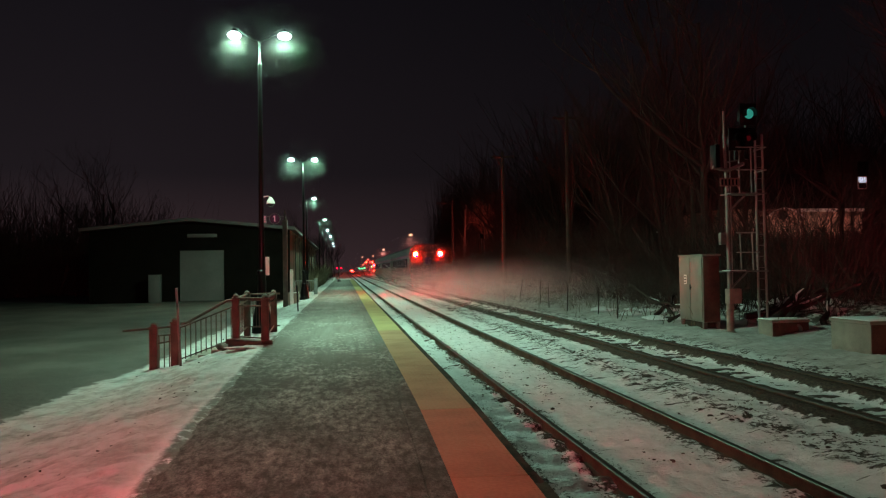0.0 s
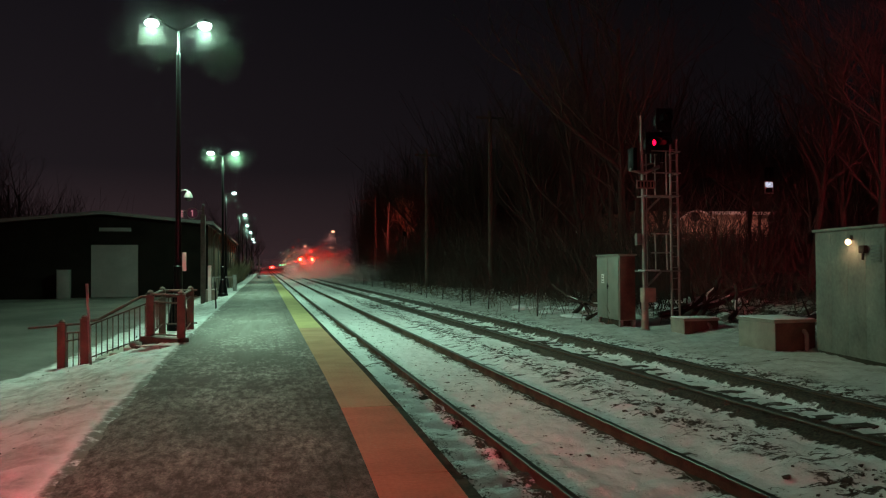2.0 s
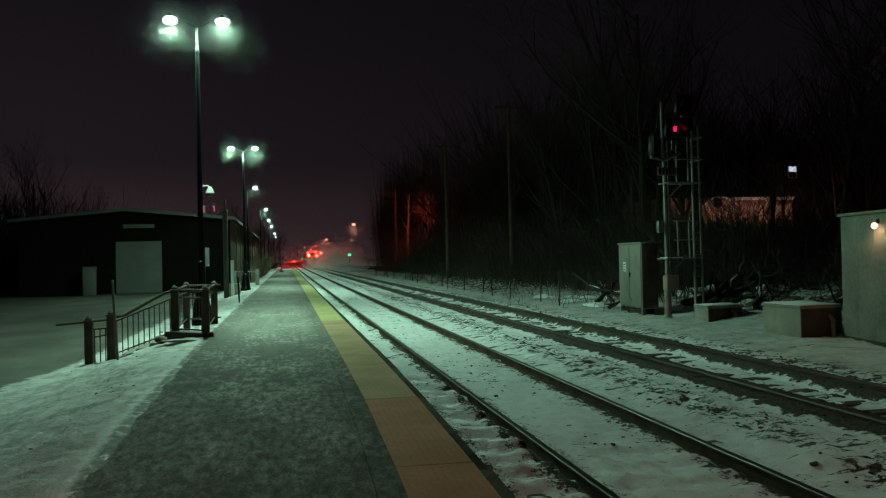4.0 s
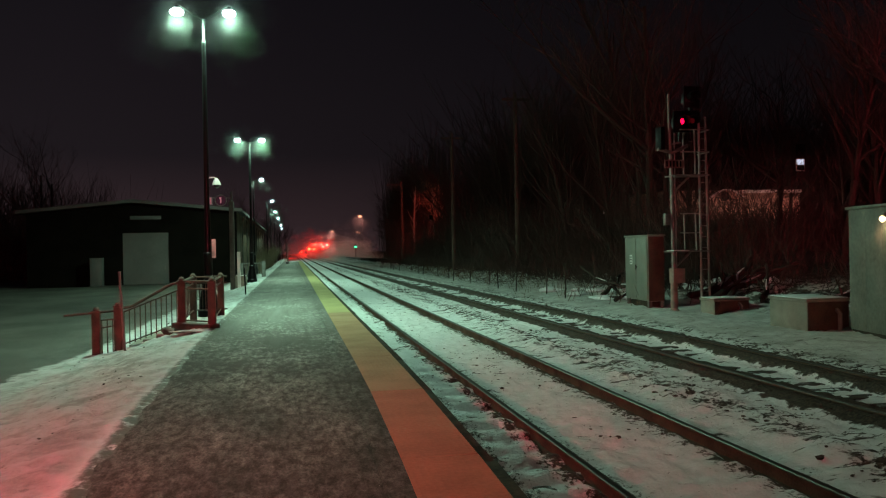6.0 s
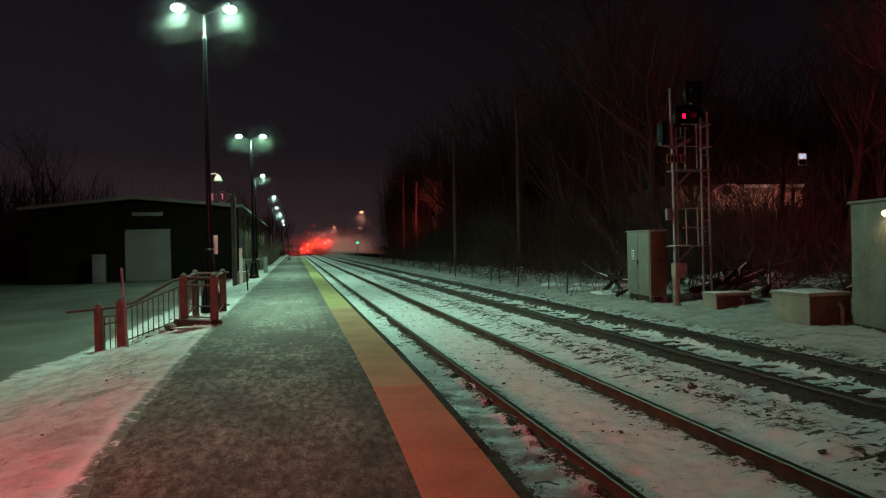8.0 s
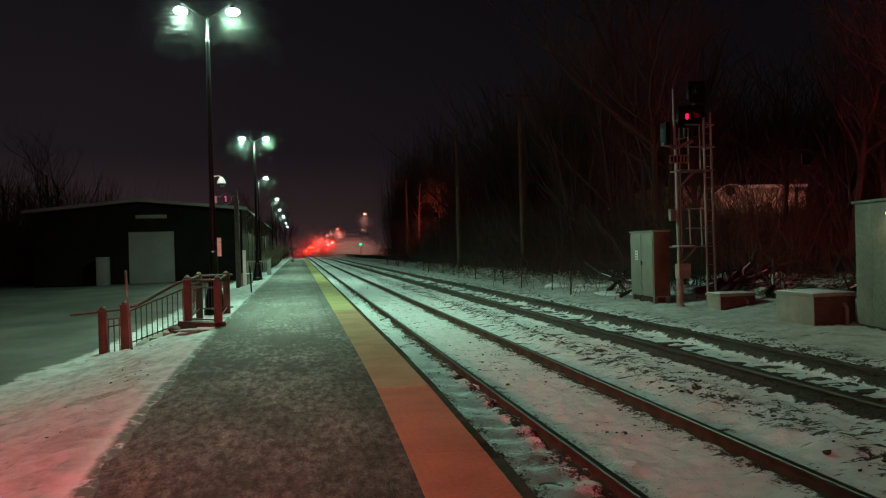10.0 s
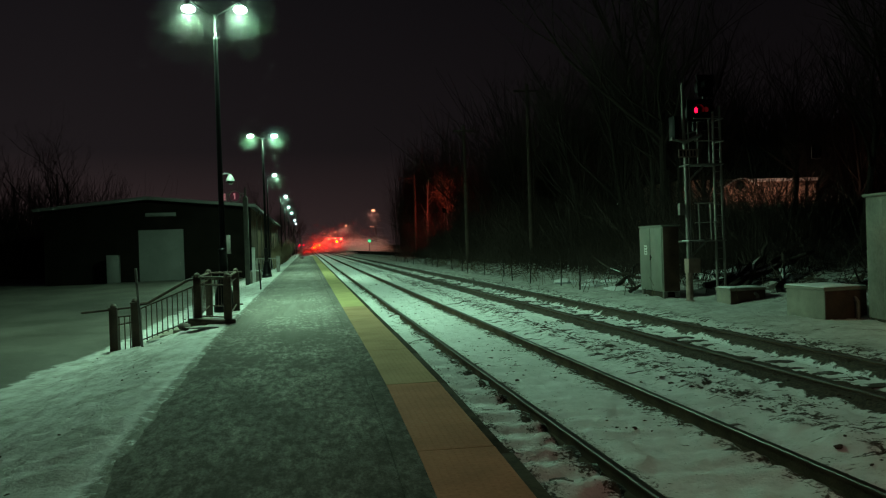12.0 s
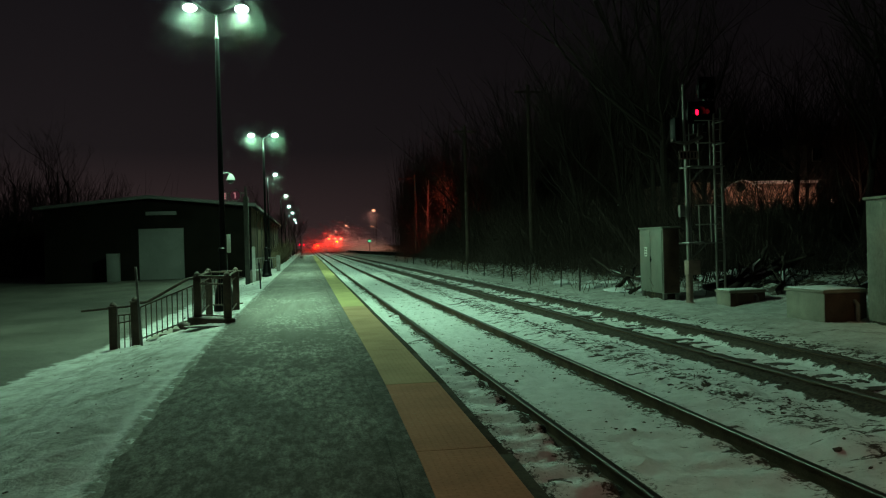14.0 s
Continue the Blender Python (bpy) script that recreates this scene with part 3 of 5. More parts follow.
def lamp_post(sides):
    e = thing("lamp_post", (0, 0, 0), "tall black twin-headed platform lamp glowing greenish white" if len(sides) > 1 else "tall black single-headed platform lamp glowing greenish white", "street lamp", "lamps along the platform")
    base = Shape().lathe([(0.30, -0.1), (0.30, 0.06), (0.27, 0.09), (0.25, 0.35), (0.20, 0.62), (0.155, 0.78), (0.165, 0.82), (0.165, 0.88), (0.12, 0.93), (0.115, 1.55), (0.135, 1.58), (0.135, 1.66), (0.10, 1.70)], n=16)
    part("base", base, BLACK_PAINT, e, "fluted flared base")
    part("pole", Shape().lathe([(0.082, 1.68), (0.072, 4.0), (0.055, 7.55), (0.064, 7.56), (0.064, 7.62), (0.036, 7.66), (0.032, 8.25), (0.02, 8.3)], n=14), BLACK_PAINT, e)
    for side in sides:
        part("arm", Shape().tube([(0, 0, 8.24), (0.30 * side, 0, 8.40), (0.60 * side, 0, 8.60), (0.71 * side, 0, 8.63)], 0.020, 8), BLACK_PAINT, e)
        x = 0.71 * side
        h = part("lamp_head", Shape().lathe([(0.02, 0.20), (0.05, 0.19), (0.06, 0.14), (0.075, 0.105), (0.08, 0.098)], (x, 0, LAMP_Z), 16), BLACK_PAINT, e, "small black cap over the glass")
        globe = [(0.19 * math.sin(a), 0.105 * math.cos(a)) for a in np.linspace(0.35, math.pi - 0.02, 9)]
        part("globe", Shape().lathe(globe, (x, 0, LAMP_Z), 18), G_LAMP, h, "glowing flattened glass globe").visible_shadow = False
    return e


twin, single = lamp_post((-1, 1)), lamp_post((1,))
twin.matrix_basis = pose(*PLATFORM_LAMPS[0], 0.0)
copy_thing(twin, pose(*PLATFORM_LAMPS[1], 0.0))
single.matrix_basis = pose(*PLATFORM_LAMPS[2], -0.1)
for lx, ly in PLATFORM_LAMPS[3:]:
    copy_thing(single, pose(lx, ly, -0.1))

# ---- small things by the platform's back edge ----


def cctv():
    e = thing("security_camera", (-2.36, 23.1, 3.69), "white bell-shaped dome security camera on the lamp pole", "camera")
    part("bracket", Shape().tube([(0.06, 0, 0.10), (0.20, 0, 0.12), (0.27, 0, 0.07)], 0.018, 8), WHITE_PAINT, e)
    part("housing", Shape().lathe([(0.025, 0.09), (0.05, 0.07), (0.085, 0.01), (0.115, -0.06), (0.12, -0.10)], (0.27, 0, 0), 16), WHITE_PAINT, e, "white bell housing")
    part("dome", Shape().lathe([(0.10, -0.10), (0.095, -0.14), (0.06, -0.18), (0.01, -0.195)], (0.27, 0, 0), 14), GLASS_DARK, e, "dark glass dome")


def plate(name, at, w, h, mat, label, category, thick=0.012):
    e = thing(name, at, label, category)
    part("plate", Shape().box(-w / 2, w / 2, -thick / 2, thick / 2, -h / 2, h / 2, 0.004), mat, e)
    return e


cctv()
sign = plate("pole_sign", (-2.19, 23.02, 1.80), 0.11, 0.52, WHITE_PAINT, "narrow white sign strapped to the lamp pole", "sign")
part("strap", Shape().tube([(-0.24, 0.06, 0.12), (0.04, 0.0, 0.12)], 0.012, 6), DULL_STEEL, sign)


def stick(name, base, top, r, mat, label, category, square=False):
    e = thing(name, base, label, category)
    d = Vector(top) - Vector(base)
    s = Shape()
    if square:
        s.box(-r, r, -r, r, -0.3, d.length, 0.006, (d.to_track_quat("Z", "Y").to_matrix().to_4x4()))
    else:
        s.tube([-d * 0.1, (0, 0, 0), d], r, 10)
    part("post", s, mat, e)
    return e


stick("marker_post", (-2.96, 45.0, 0), (-2.96, 45.0, 1.74), 0.085, WHITE_PAINT, "white square marker post in the snow", "post", True)
b = thing("concrete_block", (-2.9, 45.9, -0.1), "low pale concrete block behind the marker post", "block")
part("body", Shape().box(-0.32, 0.30, -0.22, 0.22, -0.2, 0.50, 0.03), CONCRETE, b)
part("snow", Shape().box(-0.29, 0.27, -0.19, 0.19, 0.502, 0.53, 0.02), SNOW, b)
stick("thin_post", (-1.93, 33.1, 0), (-1.97, 33.1, 1.06), 0.03, BLACK_PAINT, "thin black metal post at the platform edge", "post")
stick("stake", (-3.50, 17.5, -0.3), (-3.58, 17.5, 1.32), 0.024, DULL_STEEL, "leaning grey metal stake beside the stair railing", "post", True)


def railing():
    """The railing of the steps that lead down from the platform to the parking lot."""
    e = thing("stair_railing", (0, 0, 0), "brown metal railing of the steps down to the parking lot", "railing")
    low = [(-4.28, 18.5, -0.50), (-3.82, 18.5, -0.40)]
    up = [(-2.54, 19.0, 0.0), (-1.80, 18.25, 0.0), (-2.67, 22.2, 0.0), (-1.97, 22.4, 0.0)]
    for i, (x, y, z) in enumerate(low + up):
        h = 0.92 if i < 2 else 1.02
        p = part("post", Shape().box(x - 0.085, x + 0.085, y - 0.085, y + 0.085, z - 0.2, z + h, 0.012), RED_WOOD, e)
        part("cap", Shape().box(x - 0.10, x + 0.10, y - 0.10, y + 0.10, z + h, z + h + 0.03, 0.01).lathe([(0.07, 0.03), (0.075, 0.06), (0.05, 0.10), (0.01, 0.12)], (x, y, z + h), 10), RED_WOOD, p, "rounded post cap")

    def bar(a, c, r=0.024):
        part("rail", Shape().tube([a, c], r, 8), RED_WOOD, e)

    bar((-4.95, 18.5, 0.36), (-3.82, 18.5, 0.44))
    bar((-4.28, 18.5, 0.10 - 0.05), (-3.82, 18.5, 0.12), 0.016)
    bar((-4.28, 18.5, -0.02 + 0.25), (-3.82, 18.5, 0.26), 0.016)
    for off in (0.0, 0.35):
        part("handrail", Shape().tube([(-3.82, 18.5 + off, 0.48), (-3.60, 18.6 + off, 0.50), (-2.75, 18.95 + off, 0.98), (-2.54, 19.0 + off, 1.0)], 0.026, 8), RED_WOOD, e)
    a, c = Vector((-3.82, 18.5, -0.34)), Vector((-2.54, 19.0, 0.10))
    part("bottom_rail", Shape().tube([a, c], 0.016, 6), RED_WOOD, e)
    part("mid_rail", Shape().tube([a + Vector((0, 0, 0.70)), c + Vector((0, 0, 0.76))], 0.016, 6), RED_WOOD, e)
    for k in range(1, 12):
        q = a.lerp(c, k / 12)
        part("baluster", Shape().tube([q - Vector((0, 0, 0.05)), q + Vector((0, 0, 0.72))], 0.013, 6), RED_WOOD, e)
    for k in range(1, 4):
        x = -4.28 + 0.45 * k / 4
        part("baluster", Shape().tube([(x, 18.5, -0.5), (x, 18.5, 0.24)], 0.013, 6), RED_WOOD, e)
    for z, r in ((1.03, 0.028), (0.86, 0.02), (0.14, 0.018)):
        bar((-2.54, 19.0, z), (-2.67, 22.2, z), r)
        bar((-1.80, 18.25, z), (-1.97, 22.4, z), r)
        bar((-2.67, 22.2, z), (-1.80, 22.4, z), r)
        bar((-2.54, 19.0, z), (-1.80, 18.25, z), r)
    for k in range(1, 9):
        for p0, p1 in (((-2.54, 19.0), (-2.67, 22.2)), ((-2.67, 22.2), (-1.97, 22.4))):
            q = Vector(p0).lerp(Vector(p1), k / 9)
            part("baluster", Shape().tube([(q.x, q.y, 0.10), (q.x, q.y, 0.86)], 0.012, 6), RED_WOOD, e)
    s = Shape().box(-0.62, 0.62, -0.16, 0.16, -0.10, 0.10, 0.02, pose(-2.20, 18.55, 0.0, 0, 0, -42))
    part("sill_beam", s, RED_WOOD, e, "brown timber sill under the posts")
    for k in range(4):
        part("step", Shape().box(-3.75 + 0.3 * k, -3.42 + 0.3 * k, 19.2, 21.6, -0.6, -0.40 + 0.11 * k, 0.015), CONCRETE, e, "snowy concrete step")


railing()


def lump(name, at, size, mat, label, category, seed):
    rng = random.Random(seed)
    bm = bmesh.new()
    bmesh.ops.create_icosphere(bm, subdivisions=2, radius=1)
    for q in bm.verts:
        k = 1 + 0.35 * noise.noise(q.co * 1.7 + Vector((seed, 0, 0)))
        q.co = Vector((q.co.x * size[0] * k, q.co.y * size[1] * k, q.co.z * size[2] * k))
    s = Shape().add([q.co for q in bm.verts], [[q.index for q in g.verts] for g in bm.faces])
    bm.free()
    e = thing(name, at, label, category, rz=rng.uniform(0, 180))
    part("lump", s, mat, e)
    return e


lump("snow_heap", (-2.28, 17.6, 0.0), (0.36, 0.16, 0.035), CRUSTY, "small dirty heap of snow by the railing", "snow heap", 2)
lump("snow_heap", (10.45, 25.7, -0.12), (0.75, 0.40, 0.07), SNOW, "trodden heap of snow beside the signal cabinet", "snow heap", 12)
lump("snow_heap", (10.95, 24.3, -0.06), (0.55, 0.35, 0.08), SNOW, "trodden heap of snow beside the signal cabinet", "snow heap", 13)
lump("stone", (-2.72, 18.0, 0.0), (0.22, 0.14, 0.085), RED_WOOD, "low brown stone lying at the foot of the railing", "stone", 5)

# ---- freight house behind the parking lot ----


def freight_house():
    e = thing("freight_house", (0, 0, 0), "long dark low station building with a grey freight door", "building")
    x0, x1, y0, y1, z0 = -19.0, -4.2, 62.0, 118.0, -0.6
    ze, zr = 4.85, 5.55
    dx0, dx1, dz0, dz1 = -12.43, -9.15, -0.50, 3.35
    s = Shape()
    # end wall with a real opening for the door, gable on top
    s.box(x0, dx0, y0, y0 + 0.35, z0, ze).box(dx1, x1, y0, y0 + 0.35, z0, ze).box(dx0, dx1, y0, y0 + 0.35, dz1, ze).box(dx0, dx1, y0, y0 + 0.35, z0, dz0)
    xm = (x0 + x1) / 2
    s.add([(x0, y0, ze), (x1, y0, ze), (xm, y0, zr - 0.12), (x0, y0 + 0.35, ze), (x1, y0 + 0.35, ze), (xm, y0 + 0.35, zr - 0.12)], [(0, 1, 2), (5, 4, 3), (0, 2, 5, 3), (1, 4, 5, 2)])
    part("end_wall", s, BRICK_SHADED, e)
    part("side_wall", Shape().box(x1 - 0.35, x1, y0 + 0.35, y1, z0, ze), BRICK_LIT, e)
    part("side_wall", Shape().box(x0, x0 + 0.35, y0 + 0.35, y1, z0, ze), BRICK_SHADED, e)
    part("back_wall", Shape().box(x0, x1, y1, y1 + 0.35, z0, ze), BRICK_SHADED, e)
    for a, c in ((x0 - 0.5, xm), (x1 + 0.45, xm)):
        s = Shape()
        za = ze - 0.05
        s.add([(a, y0 - 0.7, za), (c, y0 - 0.7, zr), (c, y1 + 0.7, zr), (a, y1 + 0.7, za), (a, y0 - 0.7, za + 0.2), (c, y0 - 0.7, zr + 0.2), (c, y1 + 0.7, zr + 0.2), (a, y1 + 0.7, za + 0.2)],
              [(0, 1, 2, 3), (4, 7, 6, 5), (0, 4, 5, 1), (2, 6, 7, 3), (0, 3, 7, 4), (1, 5, 6, 2)])
        r = part("roof", s, ROOFING, e, smooth=0)
        s = Shape()
        zz = 0.03
        s.add([(a, y0 - 0.74, za + 0.02), (c, y0 - 0.74, zr + 0.02), (c, y0 - 0.74, zr + 0.22 + zz), (a, y0 - 0.74, za + 0.22 + zz), (a, y0 - 0.5, za + 0.2 + zz), (c, y0 - 0.5, zr + 0.2 + zz)], [(0, 1, 2, 3), (3, 2, 5, 4)])
        part("snowy_verge", s, DOOR_GREY, r, "pale edge along the roof")
    d = part("door", Shape().box(dx0 + 0.02, dx1 - 0.02, y0 + 0.06, y0 + 0.16, dz0, dz1 - 0.02), DOOR_GREY, e, "large light grey freight door, shut")
    part("door_handle", Shape().tube([(dx1 - 0.3, y0 + 0.03, 0.6), (dx1 - 0.3, y0 + 0.03, 0.85)], 0.02, 6), DULL_STEEL, d)
    part("sign_board", Shape().box(-11.85, -9.65, y0 - 0.06, y0 - 0.005, 4.33, 4.60, 0.01), DOOR_GREY, e, "long blank board over the door")
    for k in range(8):
        y = y0 + 5 + 6.4 * k
        part("bracket", Shape().tube([(x1 + 0.02, y, 3.9), (x1 + 0.2, y, 4.4), (x1 + 0.40, y, 4.78)], 0.06, 6), BRICK_LIT, e)
        w = part("window", Shape().box(x1 + 0.002, x1 + 0.05, y + 1.8, y + 3.4, 0.9, 2.8, 0.01), BRICK_LIT, e, "boarded window")
        part("board", Shape().box(x1 + 0.05, x1 + 0.058, y + 1.95, y + 3.25, 1.05, 2.65), BRICK_LIT, w)
        part("downpipe", Shape().tube([(x1 + 0.08, y + 0.9, -0.5), (x1 + 0.08, y + 0.9, 4.7)], 0.05, 6), STEEL_DARK, e)
    return e


freight_house()


def utility_box(at, sx, sy, sz, mat, label, name="electric_box"):
    e = thing(name, at, label, "cabinet")
    part("body", Shape().box(-sx / 2, sx / 2, -sy / 2, sy / 2, -0.1, sz, 0.02), mat, e)
    part("lid", Shape().box(-sx / 2 - 0.02, sx / 2 + 0.02, -sy / 2 - 0.02, sy / 2 + 0.02, sz, sz + 0.04, 0.01), mat, e)
    part("door", Shape().box(-sx / 2 + 0.06, sx / 2 - 0.06, -sy / 2 - 0.02, -sy / 2, 0.1, sz - 0.08, 0.008), mat, e)
    return e


utility_box((-14.0, 61.0, -0.5), 0.84, 0.6, 2.0, DOOR_GREY, "pale grey electric box before the dark building")


def station_sign():
    e = thing("station_sign", (-3.33, 45.4, 0.0), "tall pole with a round sign and a small lit sign", "sign")
    part("pole", Shape().box(-0.13, 0.13, -0.13, 0.13, -0.4, 4.55, 0.02).box(-0.05, 0.05, -0.05, 0.05, 4.55, 5.1, 0.01), STEEL_DARK, e)
    part("arm", Shape().tube([(0, 0, 4.75), (-0.98, 0, 4.75)], 0.03, 6), DULL_STEEL, e)
    d = part("disc", Shape().disc((-0.56, 0.02, 4.62), (0, -1, 0), 0.30, 0.05, 24), G_SIGNFACE, e, "dim round sign face")
    part("ring", Shape().tube([(-0.56 + 0.30 * math.cos(a * math.pi / 12), -0.03, 4.62 + 0.30 * math.sin(a * math.pi / 12)) for a in range(25)], 0.03, 6), DULL_STEEL, d)
    part("bar", Shape().box(-0.59, -0.53, -0.06, -0.035, 4.46, 4.78).box(-0.64, -0.56, -0.06, -0.035, 4.70, 4.78), G_PINKSIGN, d, "pale upright bar")
    t = part("lit_panel", Shape().box(-1.42, -1.02, -0.03, 0.03, 4.36, 4.80, 0.01), DULL_STEEL, e)
    for k in range(3):
        part("lit_bar", Shape().box(-1.40, -1.06, -0.045, -0.032, 4.42 + 0.13 * k, 4.50 + 0.13 * k), G_PINKSIGN, t, "glowing pink bar")
    return e


station_sign()


def low_fence(at, label):
    """A short fence across the verge, with a stout end post."""
    e = thing("low_fence", at, label, "fence")
    for x, w in ((0.0, 0.13), (-0.75, 0.05), (-1.5, 0.05)):
        part("post", Shape().box(x - w, x + w, -w, w, -0.4, 1.06 if w > 0.1 else 0.98, 0.01), DULL_STEEL, e)
    part("post_cap", Shape().box(-0.16, 0.16, -0.16, 0.16, 1.06, 1.10, 0.012), DULL_STEEL, e)
    for z in (0.95, 0.18):
        part("rail", Shape().box(-1.6, -0.13, -0.025, 0.025, z - 0.03, z + 0.03, 0.006), DULL_STEEL, e)
    for k in range(9):
        x = -0.24 - 0.15 * k
        part("baluster", Shape().box(x - 0.012, x + 0.012, -0.012, 0.012, 0.2, 0.93), DULL_STEEL, e)


low_fence((-2.08, 57.4, 0.0), "low grey fence across the snowy verge")

# ---- lineside equipment ----
GROUND_R = -0.20


def cabinet():
    e = thing("signal_cabinet", (10.0, 21.22, GROUND_R), "tall aluminium signal cabinet on short legs in the snow", "cabinet", rz=-5)
    part("body", Shape().box(0, 0.48, 0, 1.95, 0.22, 2.10, 0.02), ALU, e)
    part("roof", Shape().box(-0.04, 0.52, -0.04, 1.99, 2.10, 2.15, 0.015), ALU, e)
    for x in (0.06, 0.42):
        for y in (0.08, 1.87):
            part("leg", Shape().box(x - 0.05, x + 0.05, y - 0.06, y + 0.06, -0.2, 0.22), DULL_STEEL, e)
    part("base_board", Shape().box(0.06, 0.42, 0.25, 1.7, -0.1, 0.2), TIMBER, e)
    for k in range(2):
        d = part("door", Shape().box(-0.025, 0.0, 0.04 + 0.96 * k, 0.96 + 0.95 * k, 0.28, 2.05, 0.008), ALU, e)
        if k == 0:
            part("handle", Shape().tube([(-0.06, 0.88, 1.12), (-0.06, 0.88, 1.28)], 0.016, 6).tube([(-0.06, 0.88, 1.2), (-0.02, 0.88, 1.2)], 0.02, 6), BLACK_PAINT, d)
        else:
            n = part("notice", Shape().box(-0.032, -0.026, 1.25, 1.48, 1.28, 1.56), WHITE_PAINT, d, "small white notice with dark bars")
            for j in range(3):
                part("bar", Shape().box(-0.035, -0.033, 1.29, 1.44, 1.32 + 0.08 * j, 1.35 + 0.08 * j), BLACK_PAINT, n)
    # panel added on the unlit end, its shade put in the brown
    part("shaded_side", Shape().box(0.01, 0.47, -0.02, 0.0, 0.24, 2.08, 0.008), BROWN_AND_SHADE, e, "brown end panel with the shade in its colour")
    return e


cabinet()


def concrete_box(at, sx, sy, sz, label):
    e = thing("cable_box", at, label, "box")
    part("body", Shape().box(0, sx, 0, sy, -0.12, sz - 0.06, 0.018), CONCRETE, e)
    part("lid", Shape().box(-0.03, sx + 0.03, -0.03, sy + 0.03, sz - 0.06, sz, 0.015), CONCRETE, e, "slab lid with a film of snow")
    part("snow", Shape().box(0.0, sx, 0.0, sy, sz + 0.002, sz + 0.022, 0.012), SNOW, e, "thin snow on the lid")
    # the unlit end covered in brown to darken it
    part("shaded_end", Shape().box(0.01, sx - 0.01, -0.02, 0.0, -0.1, sz - 0.07, 0.006), BROWN_AND_SHADE, e, "brown end with the shade in its colour")
    part("conduit", Shape().tube([(sx * 0.72, -0.09, -0.2), (sx * 0.72, -0.09, sz * 0.55), (sx * 0.70, -0.03, sz * 0.66), (sx * 0.70, 0.03, sz * 0.66)], 0.045, 8), GALV, e)
    return e


concrete_box((10.20, 14.38, GROUND_R), 0.95, 1.28, 0.68, "large concrete cable box with a snowy lid")
concrete_box((10.58, 18.65, GROUND_R), 0.98, 0.68, 0.43, "low concrete cable box with a snowy lid")


def equipment_house():
    e = thing("equipment_house", (10.43, 11.62, GROUND_R), "pale metal railway equipment house with a lit wall lamp", "shed", rz=-10.5)
    L, W, H = 2.38, 2.2, 2.46
    part("body", Shape().box(0, W, 0, L, 0.10, H, 0.012), BUNGALOW, e)
    part("roof", Shape().box(-0.05, W + 0.05, -0.05, L + 0.05, H, H + 0.06, 0.015), BUNGALOW, e)
    part("skid", Shape().box(0.02, W - 0.02, 0.02, L - 0.02, -0.1, 0.10), TIMBER, e)
    for k in range(4):
        y = 0.02 + k * (L - 0.04) / 4
        part("panel", Shape().box(-0.012, 0.0, y + 0.002, y + (L - 0.04) / 4 - 0.002, 0.14, H - 0.05, 0.004), BUNGALOW, e)
    part("door", Shape().box(0.55, 1.45, -0.03, 0.0, 0.14, 2.2, 0.01), BUNGALOW, e)
    lamp = part("wall_lamp", Shape().box(-0.07, -0.012, 0.98, 1.10, 2.27, 2.36, 0.01), BUNGALOW, e)
    part("bulb", Shape().lathe([(0.02, 0.04), (0.05, 0.01), (0.055, -0.03), (0.015, -0.075)], (-0.075, 1.04, 2.25), 12), G_WARM, lamp, "glowing bulb")
    part("cable_hood", Shape().box(-0.10, -0.012, 0.50, 0.68, 2.02, 2.16, 0.02).tube([(-0.05, 0.60, 2.02), (-0.05, 0.62, 1.90)], 0.025, 6), BROWN_AND_SHADE, e, "small brown cable hood")
    v = part("vent", Shape().box(-0.02, 0.0, 0.10, 0.40, 1.85, 2.2, 0.006), BUNGALOW, e)
    for k in range(5):
        part("slat", Shape().box(-0.035, -0.02, 0.12, 0.38, 1.89 + 0.06 * k, 1.915 + 0.06 * k), DULL_STEEL, v)
    return e


equipment_house()


